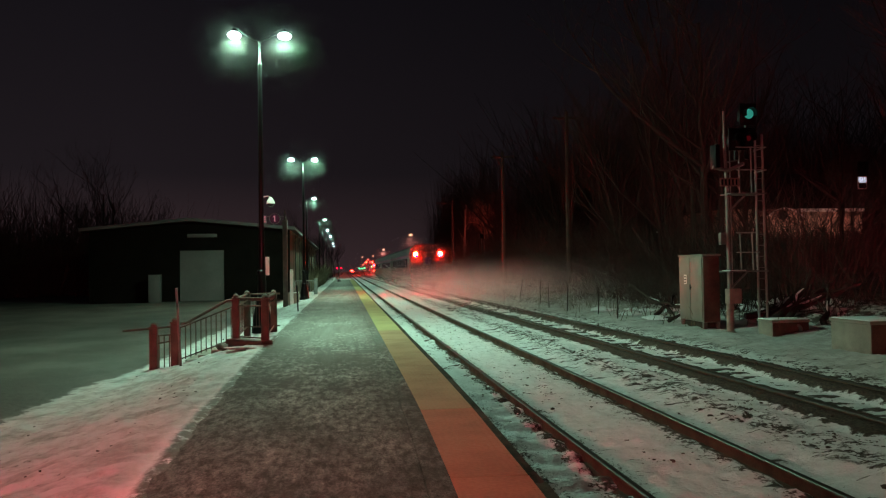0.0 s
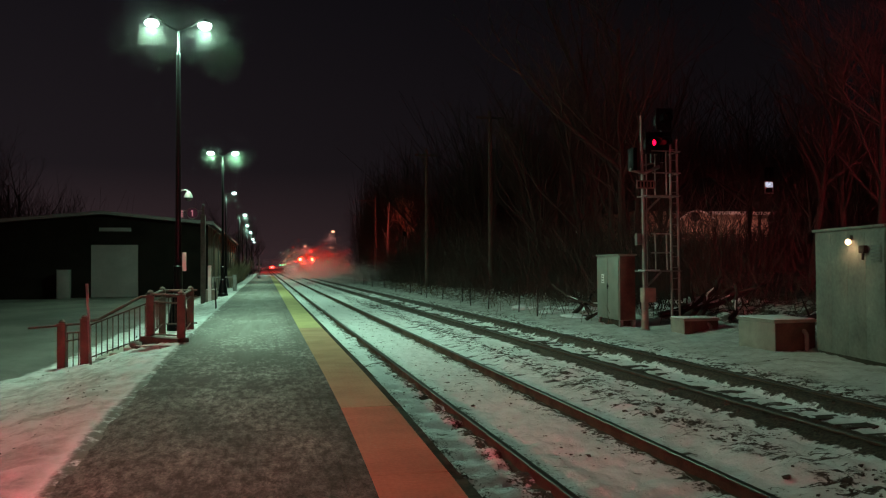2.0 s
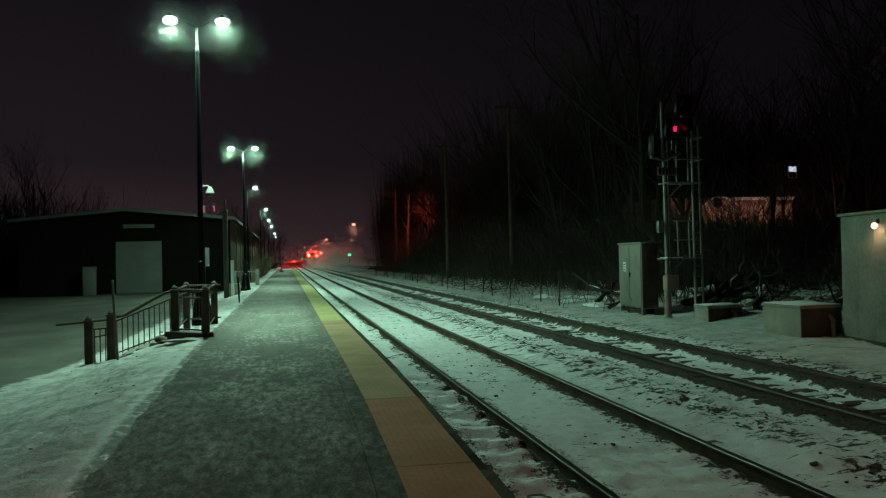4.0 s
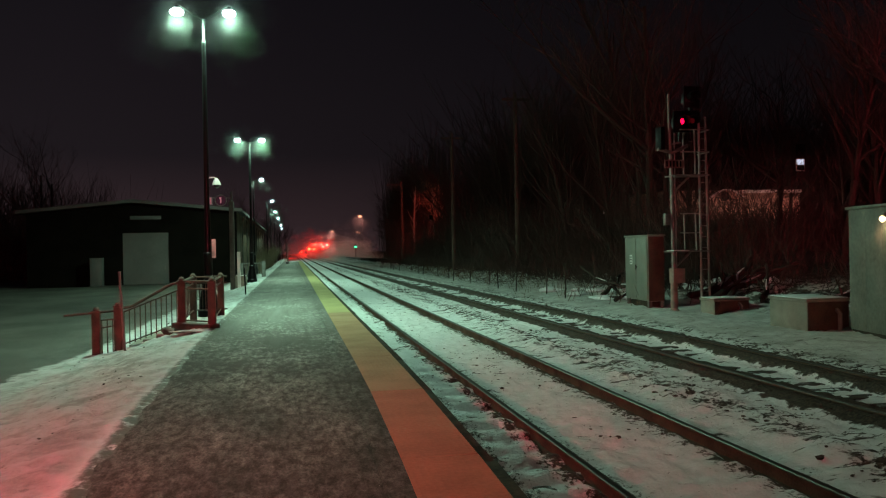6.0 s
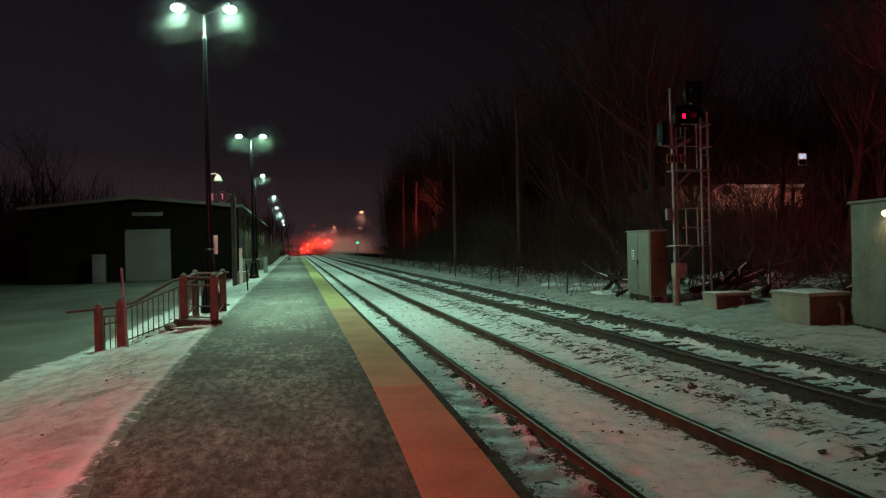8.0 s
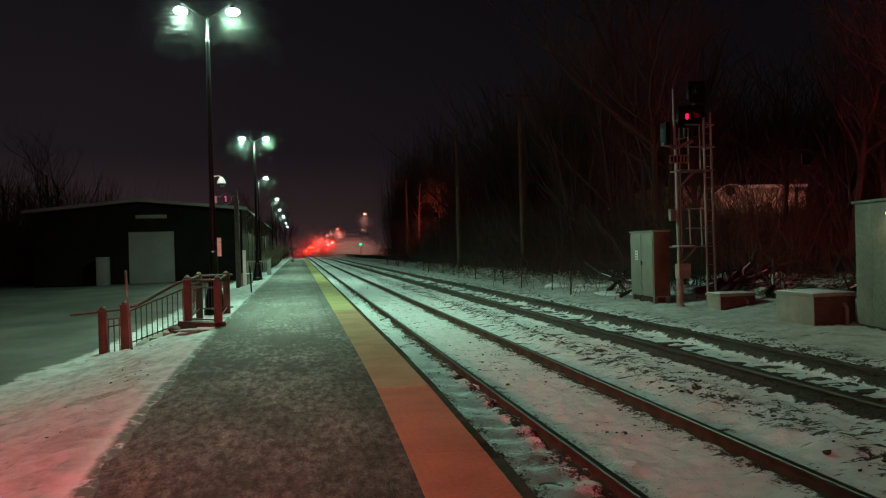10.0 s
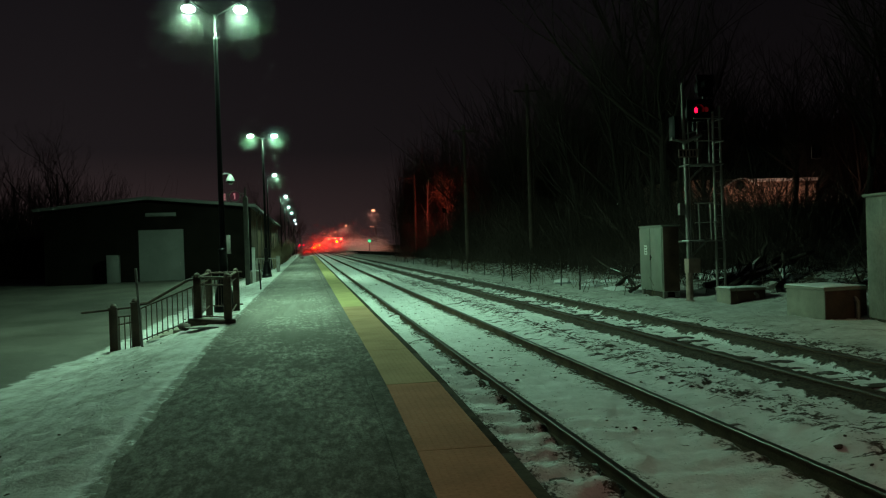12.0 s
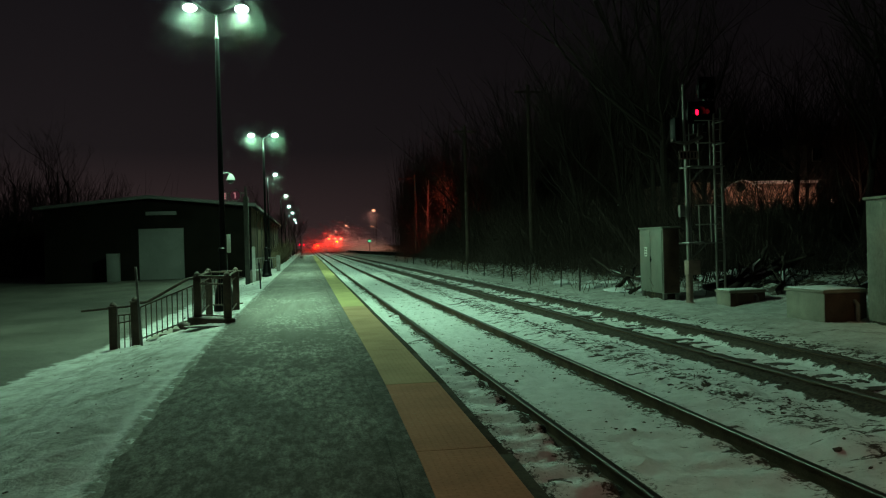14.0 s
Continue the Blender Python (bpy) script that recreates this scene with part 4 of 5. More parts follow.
def signal_mast():
    e = thing("signal_mast", (10.22, 20.1, GROUND_R), "galvanised railway signal mast with ladder and platforms", "railway signal")
    part("mast", Shape().tube([(0, 0, -0.2), (0, 0, 0.9), (-0.01, 0, 3.6), (-0.05, 0, 5.2), (-0.06, 0, 5.97)], [0.056, 0.054, 0.050, 0.038, 0.027], 12), GALV, e)
    part("foot", Shape().lathe([(0.15, -0.15), (0.15, 0.03), (0.10, 0.08), (0.095, 0.80), (0.06, 0.84)], n=14), PINK_BOX, e, "wider stained socket of the mast")
    part("conduit", Shape().tube([(0.10, 0.02, 0.6), (0.10, 0.02, 4.9)], 0.018, 6), GALV, e)
    part("junction_box", Shape().box(-0.11, 0.24, -0.20, 0.06, 0.80, 1.20, 0.02), PINK_BOX, e, "faded pinkish junction box")
    part("small_box", Shape().box(-0.25, -0.09, -0.07, 0.07, 2.38, 2.70, 0.015), DULL_STEEL, e)
    for z in (1.63, 3.70):
        p = part("platform", Shape().box(-0.06 - 0.08 * (z < 2), 0.96, -0.30, 0.30, z + 0.01, z + 0.045, 0.006), DULL_STEEL, e, "grated maintenance platform")
        if z < 2:
            part("snow", Shape().box(-0.10, 0.34, -0.26, 0.2, z + 0.047, z + 0.062, 0.006), SNOW, p, "patch of snow on the grating")
        part("brace", Shape().tube([(0.04, 0, z - 0.42), (0.50, 0, z)], 0.03, 6), DULL_STEEL, e)
    for y in (-0.32, 0.32):
        part("stanchion", Shape().tube([(0.52, y, 3.75), (0.52, y, 4.95)], 0.022, 6), GALV, e)
        part("stanchion", Shape().tube([(0.52, y, 1.68), (0.50, y, 2.70)], 0.022, 6), GALV, e)
    for z in (4.95, 4.35):
        part("guard_rail", Shape().tube([(0.10, -0.32, z), (0.95, -0.32, z)], 0.02, 6), GALV, e)
        part("guard_rail", Shape().tube([(0.95, -0.32, z), (0.95, 0.32, z)], 0.02, 6), GALV, e)
    for z in (2.68, 2.16):
        part("guard_rail", Shape().tube([(0.06, -0.32, z), (0.70, -0.32, z)], 0.02, 6), GALV, e)
    lad = part("ladder", Shape().tube([(0.82, 0.0, 0.0), (0.82, 0.0, 5.25)], 0.034, 8).tube([(1.06, 0.0, 0.0), (1.02, 0.0, 5.35)], 0.034, 8), GALV, e)
    for k in range(17):
        part("rung", Shape().tube([(0.82, 0, 0.25 + 0.3 * k), (1.04, 0, 0.25 + 0.3 * k)], 0.013, 6), DULL_STEEL, lad)
    # lower pair of signal units at the left, seen from behind and edge-on
    part("number_plate", Shape().box(-0.26, 0.30, -0.12, -0.09, 3.93, 4.16, 0.01), SIGN_RED, e, "dull red plate with dark bars")
    for j in range(5):
        part("plate_bar", Shape().box(-0.22 + 0.10 * j, -0.175 + 0.10 * j, -0.128, -0.121, 3.97, 4.12), BLACK_PAINT, e)
    part("cantilever", Shape().tube([(-0.42, -0.05, 4.45), (0.0, -0.05, 4.36), (0.45, -0.05, 4.55)], 0.05, 8), DULL_STEEL, e)
    part("relay_case", Shape().box(-0.40, -0.27, -0.2, 0.15, 4.42, 5.05, 0.02), BLACK_PAINT, e)

    def unit(x, z, name, mat, r, squeeze=(1, 1, 1)):
        h = part("signal_head", Shape().box(x - 0.24, x + 0.24, 0.0, 0.05, z - 0.30, z + 0.30, 0.02).lathe([(0.06, -0.55), (0.06, -0.28)], (x, 0.1, z), 8).box(x - 0.12, x + 0.12, 0.05, 0.40, z - 0.14, z + 0.14, 0.03), BLACK_PAINT, e, "black backing plate of the signal")
        hood = Shape()
        ring = [(x + 0.15 * math.cos(a), z + 0.15 * math.sin(a)) for a in np.linspace(-0.5, math.pi + 0.5, 12)]
        hood.add([(p, 0.0, q) for p, q in ring] + [(p, -0.22, q) for p, q in ring], [(i, i + 1, 13 + i, 12 + i) for i in range(11)])
        part("hood", hood, BLACK_PAINT, h)
        # the roundel turns on its upright axis: lens one way, black blank the other
        d = part(name, Shape().disc((0, -0.012, 0), (0, -1, 0), r, 0.006, 18), mat, h)
        part("blank", Shape().disc((0, 0.006, 0), (0, -1, 0), r + 0.012, 0.016, 18), BLACK_PAINT, d)
        d.location = (x, -0.03, z)
        d.scale = squeeze
        return d

    green = unit(0.64, 5.90, "green_roundel", G_GREENDIM, 0.135)
    red = unit(0.32, 5.22, "red_roundel", G_RED, 0.065, (0.75, 1, 1.25))
    unit(0.62, 5.24, "dim_roundel", G_REDDIM, 0.07)
    part("head_bracket", Shape().tube([(0.0, 0.12, 4.6), (0.32, 0.12, 4.65), (0.64, 0.12, 5.3)], 0.03, 6), DULL_STEEL, e)
    return green, red


green_roundel, red_roundel = signal_mast()

# ---- trees, poles and brush ----


def grow(rng, wood, twigs, at, way, length, radius, depth):
    pts, rad = [Vector(at)], [radius]
    n = 4 if depth > 1 else 3
    w = Vector(way).normalized()
    for i in range(n):
        w = (w + Vector((rng.uniform(-1, 1), rng.uniform(-1, 1), rng.uniform(-0.4, 0.7))) * (0.10 if depth == 4 else 0.24)).normalized()
        pts.append(pts[-1] + w * (length / n))
        rad.append(radius * (1 - 0.62 * (i + 1) / n))
    (wood if depth >= 3 else twigs).tube(pts, rad, 7 if depth >= 3 else (4 if depth == 2 else 3), False)
    if depth <= 0:
        return
    for k in range({4: 11, 3: 6, 2: 5, 1: 4}[depth]):
        f = rng.uniform(0.32 if depth == 4 else 0.2, 1.0)
        j = min(n - 1, int(f * n))
        p = pts[j].lerp(pts[j + 1], f * n - j)
        out = Vector((rng.uniform(-1, 1), rng.uniform(-1, 1), rng.uniform(0.1, 1.0))).normalized()
        grow(rng, wood, twigs, p, (w * 0.55 + out).normalized(), length * rng.uniform(0.36, 0.6), rad[j] * rng.uniform(0.35, 0.6), depth - 1)


def tree(seed, height, at, label="bare leafless tree at the edge of the woods"):
    rng = random.Random(seed)
    e = thing("tree", at, label, "tree", "trees beside the railway")
    wood, twigs = Shape(), Shape()
    grow(rng, wood, twigs, (0, 0, -0.5), (rng.uniform(-0.05, 0.05), rng.uniform(-0.05, 0.05), 1), height * 0.72, height * 0.010 + 0.03, 4)
    part("trunk", wood, BARK, e)
    part("crown", twigs, TWIG, e, smooth=0)
    return e


def gz(x, y):
    return ground_height(x, y)


base_trees = [tree(s, h, (x, y, gz(x, y))) for s, h, x, y in ((1, 13, 15.6, 34), (2, 15, 21.0, 42), (3, 12, 18.5, 52), (4, 16, 24.0, 25), (5, 14, 22.0, 65), (6, 11, 19.0, 21.5))]
rng = random.Random(11)
spots = [(16 + 16 * rng.random(), 15 + 5.2 * k + 3 * rng.random()) for k in range(26)]
spots += [(21 + 16 * rng.random(), 88 + 9 * k) for k in range(8)]
spots += [(-22 - 24 * rng.random(), 84 + 6 * rng.random() + 9 * (k % 3)) for k in range(7)]
spots += [(-7.5 - 8 * rng.random(), 125 + 12 * k) for k in range(4)]
spots += [(24 + 7 * k, 12 + 5 * rng.random()) for k in range(4)]
spots += [(19 + 38 * rng.random(), 20 + 1.25 * k + 6 * rng.random()) for k in range(90)]
for k, (x, y) in enumerate(spots):
    if x > 0:
        x = max(x, 2.0 + 0.142 * y)
        if y < 59 and 0.50 < x / y < 0.74:
            continue
    copy_thing(base_trees[k % 6], pose(x, y, gz(x, y), 0, 0, 61 * k))


for k, (x, y) in enumerate(((33.6, 50.0), (24.6, 47.0), (47.5, 57.0), (27.6, 51.5))):
    copy_thing(base_trees[(k * 2 + 1) % 6], pose(x, y, gz(x, y), 0, 0, 97 * k))


# the tall old trees behind
for k, (x, y) in enumerate(((16.0, 38), (15.6, 33), (20.0, 46), (23.0, 53), (17.5, 50), (18.6, 41), (16.2, 45), (28.0, 61), (18.2, 62), (20.5, 72))):
    copy_thing(base_trees[(k * 5 + 2) % 6], pose(x, y, gz(x, y), 0, 0, 53 * k) @ Matrix.Scale(1.12 + 0.1 * math.sin(k * 2.7), 4))


def brush(seed, at, spread, height, n, label, mat, thick=1.0, lean=0.6):
    """A tangle of thin stems."""
    rng = random.Random(seed)
    e = thing("brush", at, label, "brush", "brush by the tracks", "stuff")
    s = Shape()
    for k in range(n):
        x, y = rng.gauss(0, spread[0]), rng.gauss(0, spread[1])
        p = Vector((x, y, gz(at[0] + x, at[1] + y) - at[2] - 0.03))
        w = Vector((rng.uniform(-lean, lean), rng.uniform(-lean, lean), 1))
        h = height * rng.uniform(0.35, 1.1)
        q = p + w * h * 0.55
        r = q + (w + Vector((rng.uniform(-lean, lean), rng.uniform(-lean, lean), rng.uniform(-0.5, 0.2)))) * h * 0.45
        s.tube([p, q, r], [0.012 * thick, 0.008 * thick, 0.003 * thick], 3, False)
        for j in range(2):
            a = p.lerp(q, rng.uniform(0.4, 1))
            s.tube([a, a + Vector((rng.uniform(-1, 1), rng.uniform(-1, 1), rng.uniform(0, 0.8))) * h * 0.3], [0.006 * thick, 0.003 * thick], 3, False)
    part("stems", s, mat, e, smooth=0)


for k in range(12):
    brush(40 + k, (15.0 + 2.2 * (k % 3), 14 + 4.6 * k, gz(15.0 + 2.2 * (k % 3), 14 + 4.6 * k)), (1.0, 2.2), 1.9, 170, "tangled leafless brush on the snowy bank", TWIG)
for k, (x, y) in enumerate(((27, 82), (35, 80), (42, 80), (49, 77), (53, 70), (60, 64), (68, 58), (66, 48), (46, 31), (52, 38), (45, 84), (38, 88))):
    brush(170 + k, (x, y, 0.9), (4.5, 3.5), 17.0, 620, "far dark woods behind the house", TWIG, 5.0)
for k in range(11):
    brush(150 + k, (13.0 + 0.6 * (k % 2), 28 + 7.5 * k, gz(13.0, 28 + 7.5 * k)), (0.8, 3.4), 1.6, 330, "dark low scrub on the bank", TWIG)
for k in range(6):
    brush(70 + k, (10.6, 27 + 8 * k, gz(10.6, 27 + 8 * k)), (0.7, 3.2), 0.7, 45, "dry weeds in the snow beside the track", DRY_WEED)
for k in range(13):
    brush(110 + k, (15.2 + 1.2 * (k % 2), 27 + 6.2 * k, gz(15.2, 27 + 6.2 * k)), (1.0, 2.9), 5.2, 420, "dense dark thicket at the edge of the woods", TWIG)
for k in range(7):
    brush(130 + k, (27.5 + 2.6 * k, 52 + 0.6 * (k % 2), 0.8), (1.4, 0.9), 3.3, 900, "dense dark hedge before the house", TWIG, 2.4)
for k in range(6):
    brush(190 + k, (28.5 + 2.3 * k, 49.5 + 0.8 * (k % 2), 0.8), (1.2, 0.8), 7.5, 16, "thin bare saplings before the house", TWIG, 3.2)
for k in range(5):
    brush(90 + k, (-5.2 - 2 * (k % 2), 124 + 7 * k, -0.5), (1.2, 2.0), 4.2, 160, "tall bare bushes past the end of the building", TWIG)


for k, (x, y) in enumerate(((-24, 92), (-30, 88), (-36, 84), (-42, 79), (-49, 74), (-56, 68), (-27, 100), (-60, 58), (-46, 88))):
    brush(210 + k, (x, y, -0.5), (3.6, 3.5), 9.5 + 1.2 * (k % 3), 900, "dark bare woods beyond the parking lot", TWIG, 2.8, 0.35)
    brush(230 + k, (x, y - 3, -0.5), (3.6, 3.0), 4.0, 420, "dark undergrowth beyond the parking lot", TWIG, 4.0)


for k in range(8):
    brush(250 + k, (-3.55 - 0.12 * (k % 2), 79 + 6.5 * k, -0.4), (0.28, 2.4), 2.0 + 0.25 * k, 240, "scrubby brown bush along the building's foot", DRY_WEED, 1.6)
for k, (x, y) in enumerate(((-4.4, 168), (-5.6, 182), (-3.9, 214), (-3.2, 240), (-5.2, 150), (-2.2, 262))):
    copy_thing(base_trees[(k + 1) % 6], pose(x, y, -0.4, 0, 0, 71 * k) @ Matrix.Scale(0.9, 4))
# the dense dark thicket where the far tracks pass the pole
for k, (x, y) in enumerate(((17.0, 122), (18.4, 116), (18.6, 136), (20.4, 126), (20.4, 146), (21.5, 112), (23.5, 132))):
    brush(270 + k, (x, y, 0.2), (1.3, 4.0), 15.0 + 1.5 * (k % 3), 620, "dense dark thicket beside the far tracks", TWIG, 2.2, 0.13)


def fence_posts():
    ys = [26.5, 29.3, 32.2, 35.2, 38.3, 41.6, 45.0, 48.5, 52.0, 56.0, 60.0, 64.5, 69.0, 74.0, 79.0, 84.0]
    first = None
    for k, y in enumerate(ys):
        x = 9.35 + 0.25 * math.sin(k * 1.9)
        if first is None:
            first = thing("fence_post", (x, y, gz(x, y)), "thin dark lineside stake standing in the snow", "post", "stakes beside the track")
            part("stake", Shape().tube([(0, 0, -0.3), (0.02, 0, 0.6), (-0.02, 0.02, 1.15)], [0.028, 0.024, 0.018], 6), BARK, first)
        else:
            copy_thing(first, pose(x, y, gz(x, y), 3 * math.sin(k), 3 * math.cos(2 * k), 40 * k))


fence_posts()


def log(seed, a, c, r, label):
    rng = random.Random(seed)
    A, C = Vector(a), Vector(c)
    e = thing("log", a, label, "log", "fallen logs on the bank")
    pts = [(C - A) * (i / 7) + Vector((rng.uniform(-1, 1), rng.uniform(-1, 1), rng.uniform(-0.6, 0.8))) * 0.07 for i in range(8)]
    part("stem", Shape().tube(pts, [r * (1 - 0.08 * i) for i in range(8)], 8), BARK, e)
    for k in range(3):
        p = pts[2 + k]
        part("branch_stub", Shape().tube([p, p + Vector((rng.uniform(-0.5, 0.5), rng.uniform(-0.5, 0.5), rng.uniform(0.2, 0.7)))], [r * 0.35, r * 0.12], 5), BARK, e)
    up = [Vector(p) + Vector((0, 0, r * 0.8)) for p in pts[2:5]]
    part("snow_cap", Shape().tube(up, [r * 0.12, r * 0.36, r * 0.1], 6), SNOW, e, "strip of snow on the log")


for k in range(26):
    # snow left lying in patches on the bank and between the fallen branches
    q = random.Random(300 + k)
    x, y = (q.uniform(10.2, 13.0), q.uniform(26.0, 31.5)) if k < 11 else (q.uniform(11.6, 16.5), q.uniform(22.6, 27.5))
    e = lump("snow_patch", (x, y, gz(x, y) + 0.03), (q.uniform(0.25, 0.7), q.uniform(0.2, 0.45), q.uniform(0.05, 0.14)), SNOW, "ragged patch of snow on the bank among dead branches", "snow patch", 300 + k)
    tagged(e, group="snow patches on the bank")


for k, (a, c, r) in enumerate([((11.6, 21.0, 0.02), (14.0, 22.4, 0.75), 0.13), ((12.2, 20.6, 0.0), (14.4, 23.0, 1.25), 0.10), ((12.6, 19.6, 0.05), (13.6, 20.9, 0.9), 0.09), ((11.9, 22.4, 0.0), (15.0, 21.8, 0.6), 0.11),
                               ((11.2, 20.2, 0.02), (15.5, 23.6, 0.75), 0.14), ((11.5, 20.9, 0.1), (15.8, 22.6, 0.7), 0.12), ((10.2, 24.2, 0.0), (11.6, 25.2, 0.35), 0.07), ((10.5, 25.4, 0.0), (11.3, 23.9, 0.3), 0.06), ((11.4, 26.5, 0.1), (10.9, 29.0, 1.0), 0.06),
                               ((12.6, 17.2, 0.05), (15.2, 18.3, 0.35), 0.10), ((13.2, 16.0, 0.1), (14.1, 17.5, 1.0), 0.06), ((10.7, 26.4, 0.0), (12.6, 28.2, 0.9), 0.08), ((12.2, 25.0, 0.05), (10.9, 27.5, 0.5), 0.09), ((13.4, 14.6, 0.1), (15.6, 15.9, 0.9), 0.07)]):
    log(k, (a[0], a[1], gz(a[0], a[1]) + r * 0.5), (c[0], c[1], gz(c[0], c[1]) + c[2]), r, "fallen branch with snow lying on the bank")


def utility_pole(at, h, arm, label):
    e = thing("utility_pole", at, label, "utility pole", "poles beside the railway")
    part("pole", Shape().lathe([(0.17, -0.5), (0.15, h * 0.5), (0.11, h)], n=10), POLE_WOOD, e)
    if arm:
        part("crossarm", Shape().box(arm[0], arm[1], -0.06, 0.06, h - 0.5, h - 0.36), POLE_WOOD, e)
        part("brace", Shape().tube([(0, 0, h - 1.4), (arm[0] * 0.6, 0, h - 0.5)], 0.03, 5), POLE_WOOD, e)
    return e


utility_pole((14.18, 49.0, 0.3), 11.3, (-0.9, 0.9), "weathered wooden utility pole among the trees")
utility_pole((12.42, 61.0, 0.0), 10.8, (-0.9, 0.9), "weathered wooden utility pole among the trees")
utility_pole((13.7, 100.0, 0.2), 10.2, (-2.1, 0.1), "wooden pole with a long arm over the track")


def house():
    e = thing("house", (37.0, 60.0, 0.9), "brick house behind the trees, its front lit by lamps added unseen", "house")
    part("wall", Shape().box(-7.2, 5.1, 0, 8, -1.0, 5.15), HOUSE_BRICK, e)
    bay = Shape()
    ring = [(-3.75 + 3.2 * k / 14, 4.45 + 0.72 * math.sin(math.pi * k / 14)) for k in range(15)]
    bay.add([(x, -0.9, z) for x, z in ring] + [(x, 0.0, z) for x, z in ring] + [(x, -0.9, -1) for x, z in ring], [(i, i + 1, 16 + i, 15 + i) for i in range(14)] + [(30 + i, 31 + i, i + 1, i) for i in range(14)])
    part("bay", bay, HOUSE_BRICK, e, "round-topped bay")
    part("arch_trim", Shape().tube([(x, -0.95, z) for x, z in ring], 0.06, 6), WHITE_PAINT, e, "pale moulding round the bay's top")
    s = Shape().add([(-7.6, -0.1, 5.2), (5.6, -0.1, 5.2), (5.6, 8.8, 5.2), (-7.6, 8.8, 5.2), (-5, 3.5, 8.4), (2.6, 3.5, 8.4)], [(0, 1, 5, 4), (1, 2, 5), (2, 3, 4, 5), (3, 0, 4), (3, 2, 1, 0)])
    part("roof", s, ROOFING, e, smooth=0)
    part("round_window", Shape().disc((-2.34, -0.89, 4.62), (0, -1, 0), 0.40, 0.04, 20), GLASS_DARK, e)
    part("cornice", Shape().box(-0.5, 5.2, -0.25, -0.02, 4.93, 5.18, 0.03), WHITE_PAINT, e, "pale snowy cornice")
    d = part("dormer", Shape().box(3.75, 5.45, -0.8, 3.0, 5.2, 8.05), ROOFING, e)
    w = part("dormer_window", Shape().box(4.22, 5.02, -0.86, -0.802, 6.68, 7.70), WHITE_PAINT, d)
    part("lit_pane", Shape().box(4.29, 4.95, -0.88, -0.862, 7.22, 7.64), G_WINDOW, w, "lit bluish window pane")
    part("lower_pane", Shape().box(4.29, 4.95, -0.88, -0.862, 6.74, 7.16), GLASS_DARK, w, "unlit lower pane")
    # plate added to cover the pane when its light goes out
    window_cover = part("window_cover", Shape().box(-0.45, 0.45, -0.02, 0.02, 0.0, 1.05), BLACK_PAINT, d, "dark plate added to put the window out")
    window_cover.location = COVER_UP
    return window_cover


COVER_UP, COVER_DOWN = (4.62, -0.93, 7.84), (4.62, -0.93, 6.68)
pane_cover = house()


def house_fill_lamp(at, label):
    """A lantern on a short post, added unseen behind the hedge to light the house."""
    e = thing("house_fill_lamp", at, label, "garden lamp", "lamps before the house")
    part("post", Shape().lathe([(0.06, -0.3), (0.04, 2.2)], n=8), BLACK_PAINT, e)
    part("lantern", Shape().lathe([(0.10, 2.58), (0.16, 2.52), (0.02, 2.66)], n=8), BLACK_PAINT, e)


house_fill_lamp((33.9, 56.7, 0.9), "black lamp added behind the hedge to light the house front")
house_fill_lamp((39.6, 56.7, 0.9), "black lamp added behind the hedge to light the house front")


def far_house_light(at, r, label):
    e = thing("window_light", at, label, "light")
    part("frame", Shape().box(-r * 1.6, r * 1.6, 0.02, 0.3, -r * 2, r * 2), WHITE_PAINT, e)
    part("pane", Shape().box(-r, r, 0, 0.02, -r * 1.5, r * 1.5), G_TINY, e)


for x, y, z, r in ((25.2, 60, 4.10, 0.09), (26.2, 60, 4.25, 0.045), (24.7, 60, 4.35, 0.04), (-42, 95, 1.4, 0.10), (-45, 97, 1.2, 0.07), (-40.8, 95, 1.0, 0.07)):
    far_house_light((x, y, z), r, "small lit window of a distant house")

# ---- far down the line ----


def far_lamp(at, h, r, mat, label):
    e = thing("street_lamp", at, label, "street lamp", "far street lamps")
    part("pole", Shape().tube([(0, 0, -1), (0, 0, h - 0.3), (-0.5, 0, h)], [0.07, 0.05, 0.04], 6), BLACK_PAINT, e)
    part("lamp", Shape().lathe([(r * 0.6, r * 0.5), (r, 0), (r * 0.6, -r * 0.5)], (-0.6, 0, h), 10), mat, e, "glowing orange lamp")


# x, distance, height of the glowing street lamps
for x, y, z, r in ((16.7, 200, 10.4, 0.50), (14.6, 300, 9.3, 0.42), (10.6, 300, 7.0, 0.28), (8.7, 300, 5.6, 0.22), (6.6, 300, 6.5, 0.22), (7.4, 300, 4.6, 0.25), (7.0, 305, 3.7, 0.25), (12.9, 310, 4.5, 0.28), (16.0, 200, 6.45, 0.18), (16.5, 200, 6.3, 0.14),
                   (14.3, 320, 1.9, 0.2), (8.15, 330, 1.6, 0.2), (10.3, 330, 5.0, 0.3)):
    far_lamp((x + 0.6, y, -0.3), z + 0.3, r, G_SODIUM, "distant street lamp glowing orange")


def crossing_signal(at, r, spread, height, mat, label, cross=True, rz=0.0, visor=0.36):
    e = thing("crossing_signal", at, label, "crossing signal", "level crossing signals", rz=rz)
    part("mast", Shape().lathe([(0.25, -0.3), (0.25, 0.3), (0.06, 0.4), (0.06, height + 0.9)], n=10), DULL_STEEL, e)
    if cross:
        part("crossbuck_sign", Shape().box(-0.6, 0.6, -0.05, -0.02, -0.11, 0.11, 0.0, pose(0, 0, height + 0.75, 0, 40, 0)).box(-0.6, 0.6, -0.08, -0.05, -0.11, 0.11, 0.0, pose(0, 0, height + 0.75, 0, -40, 0)), DULL_STEEL, e)
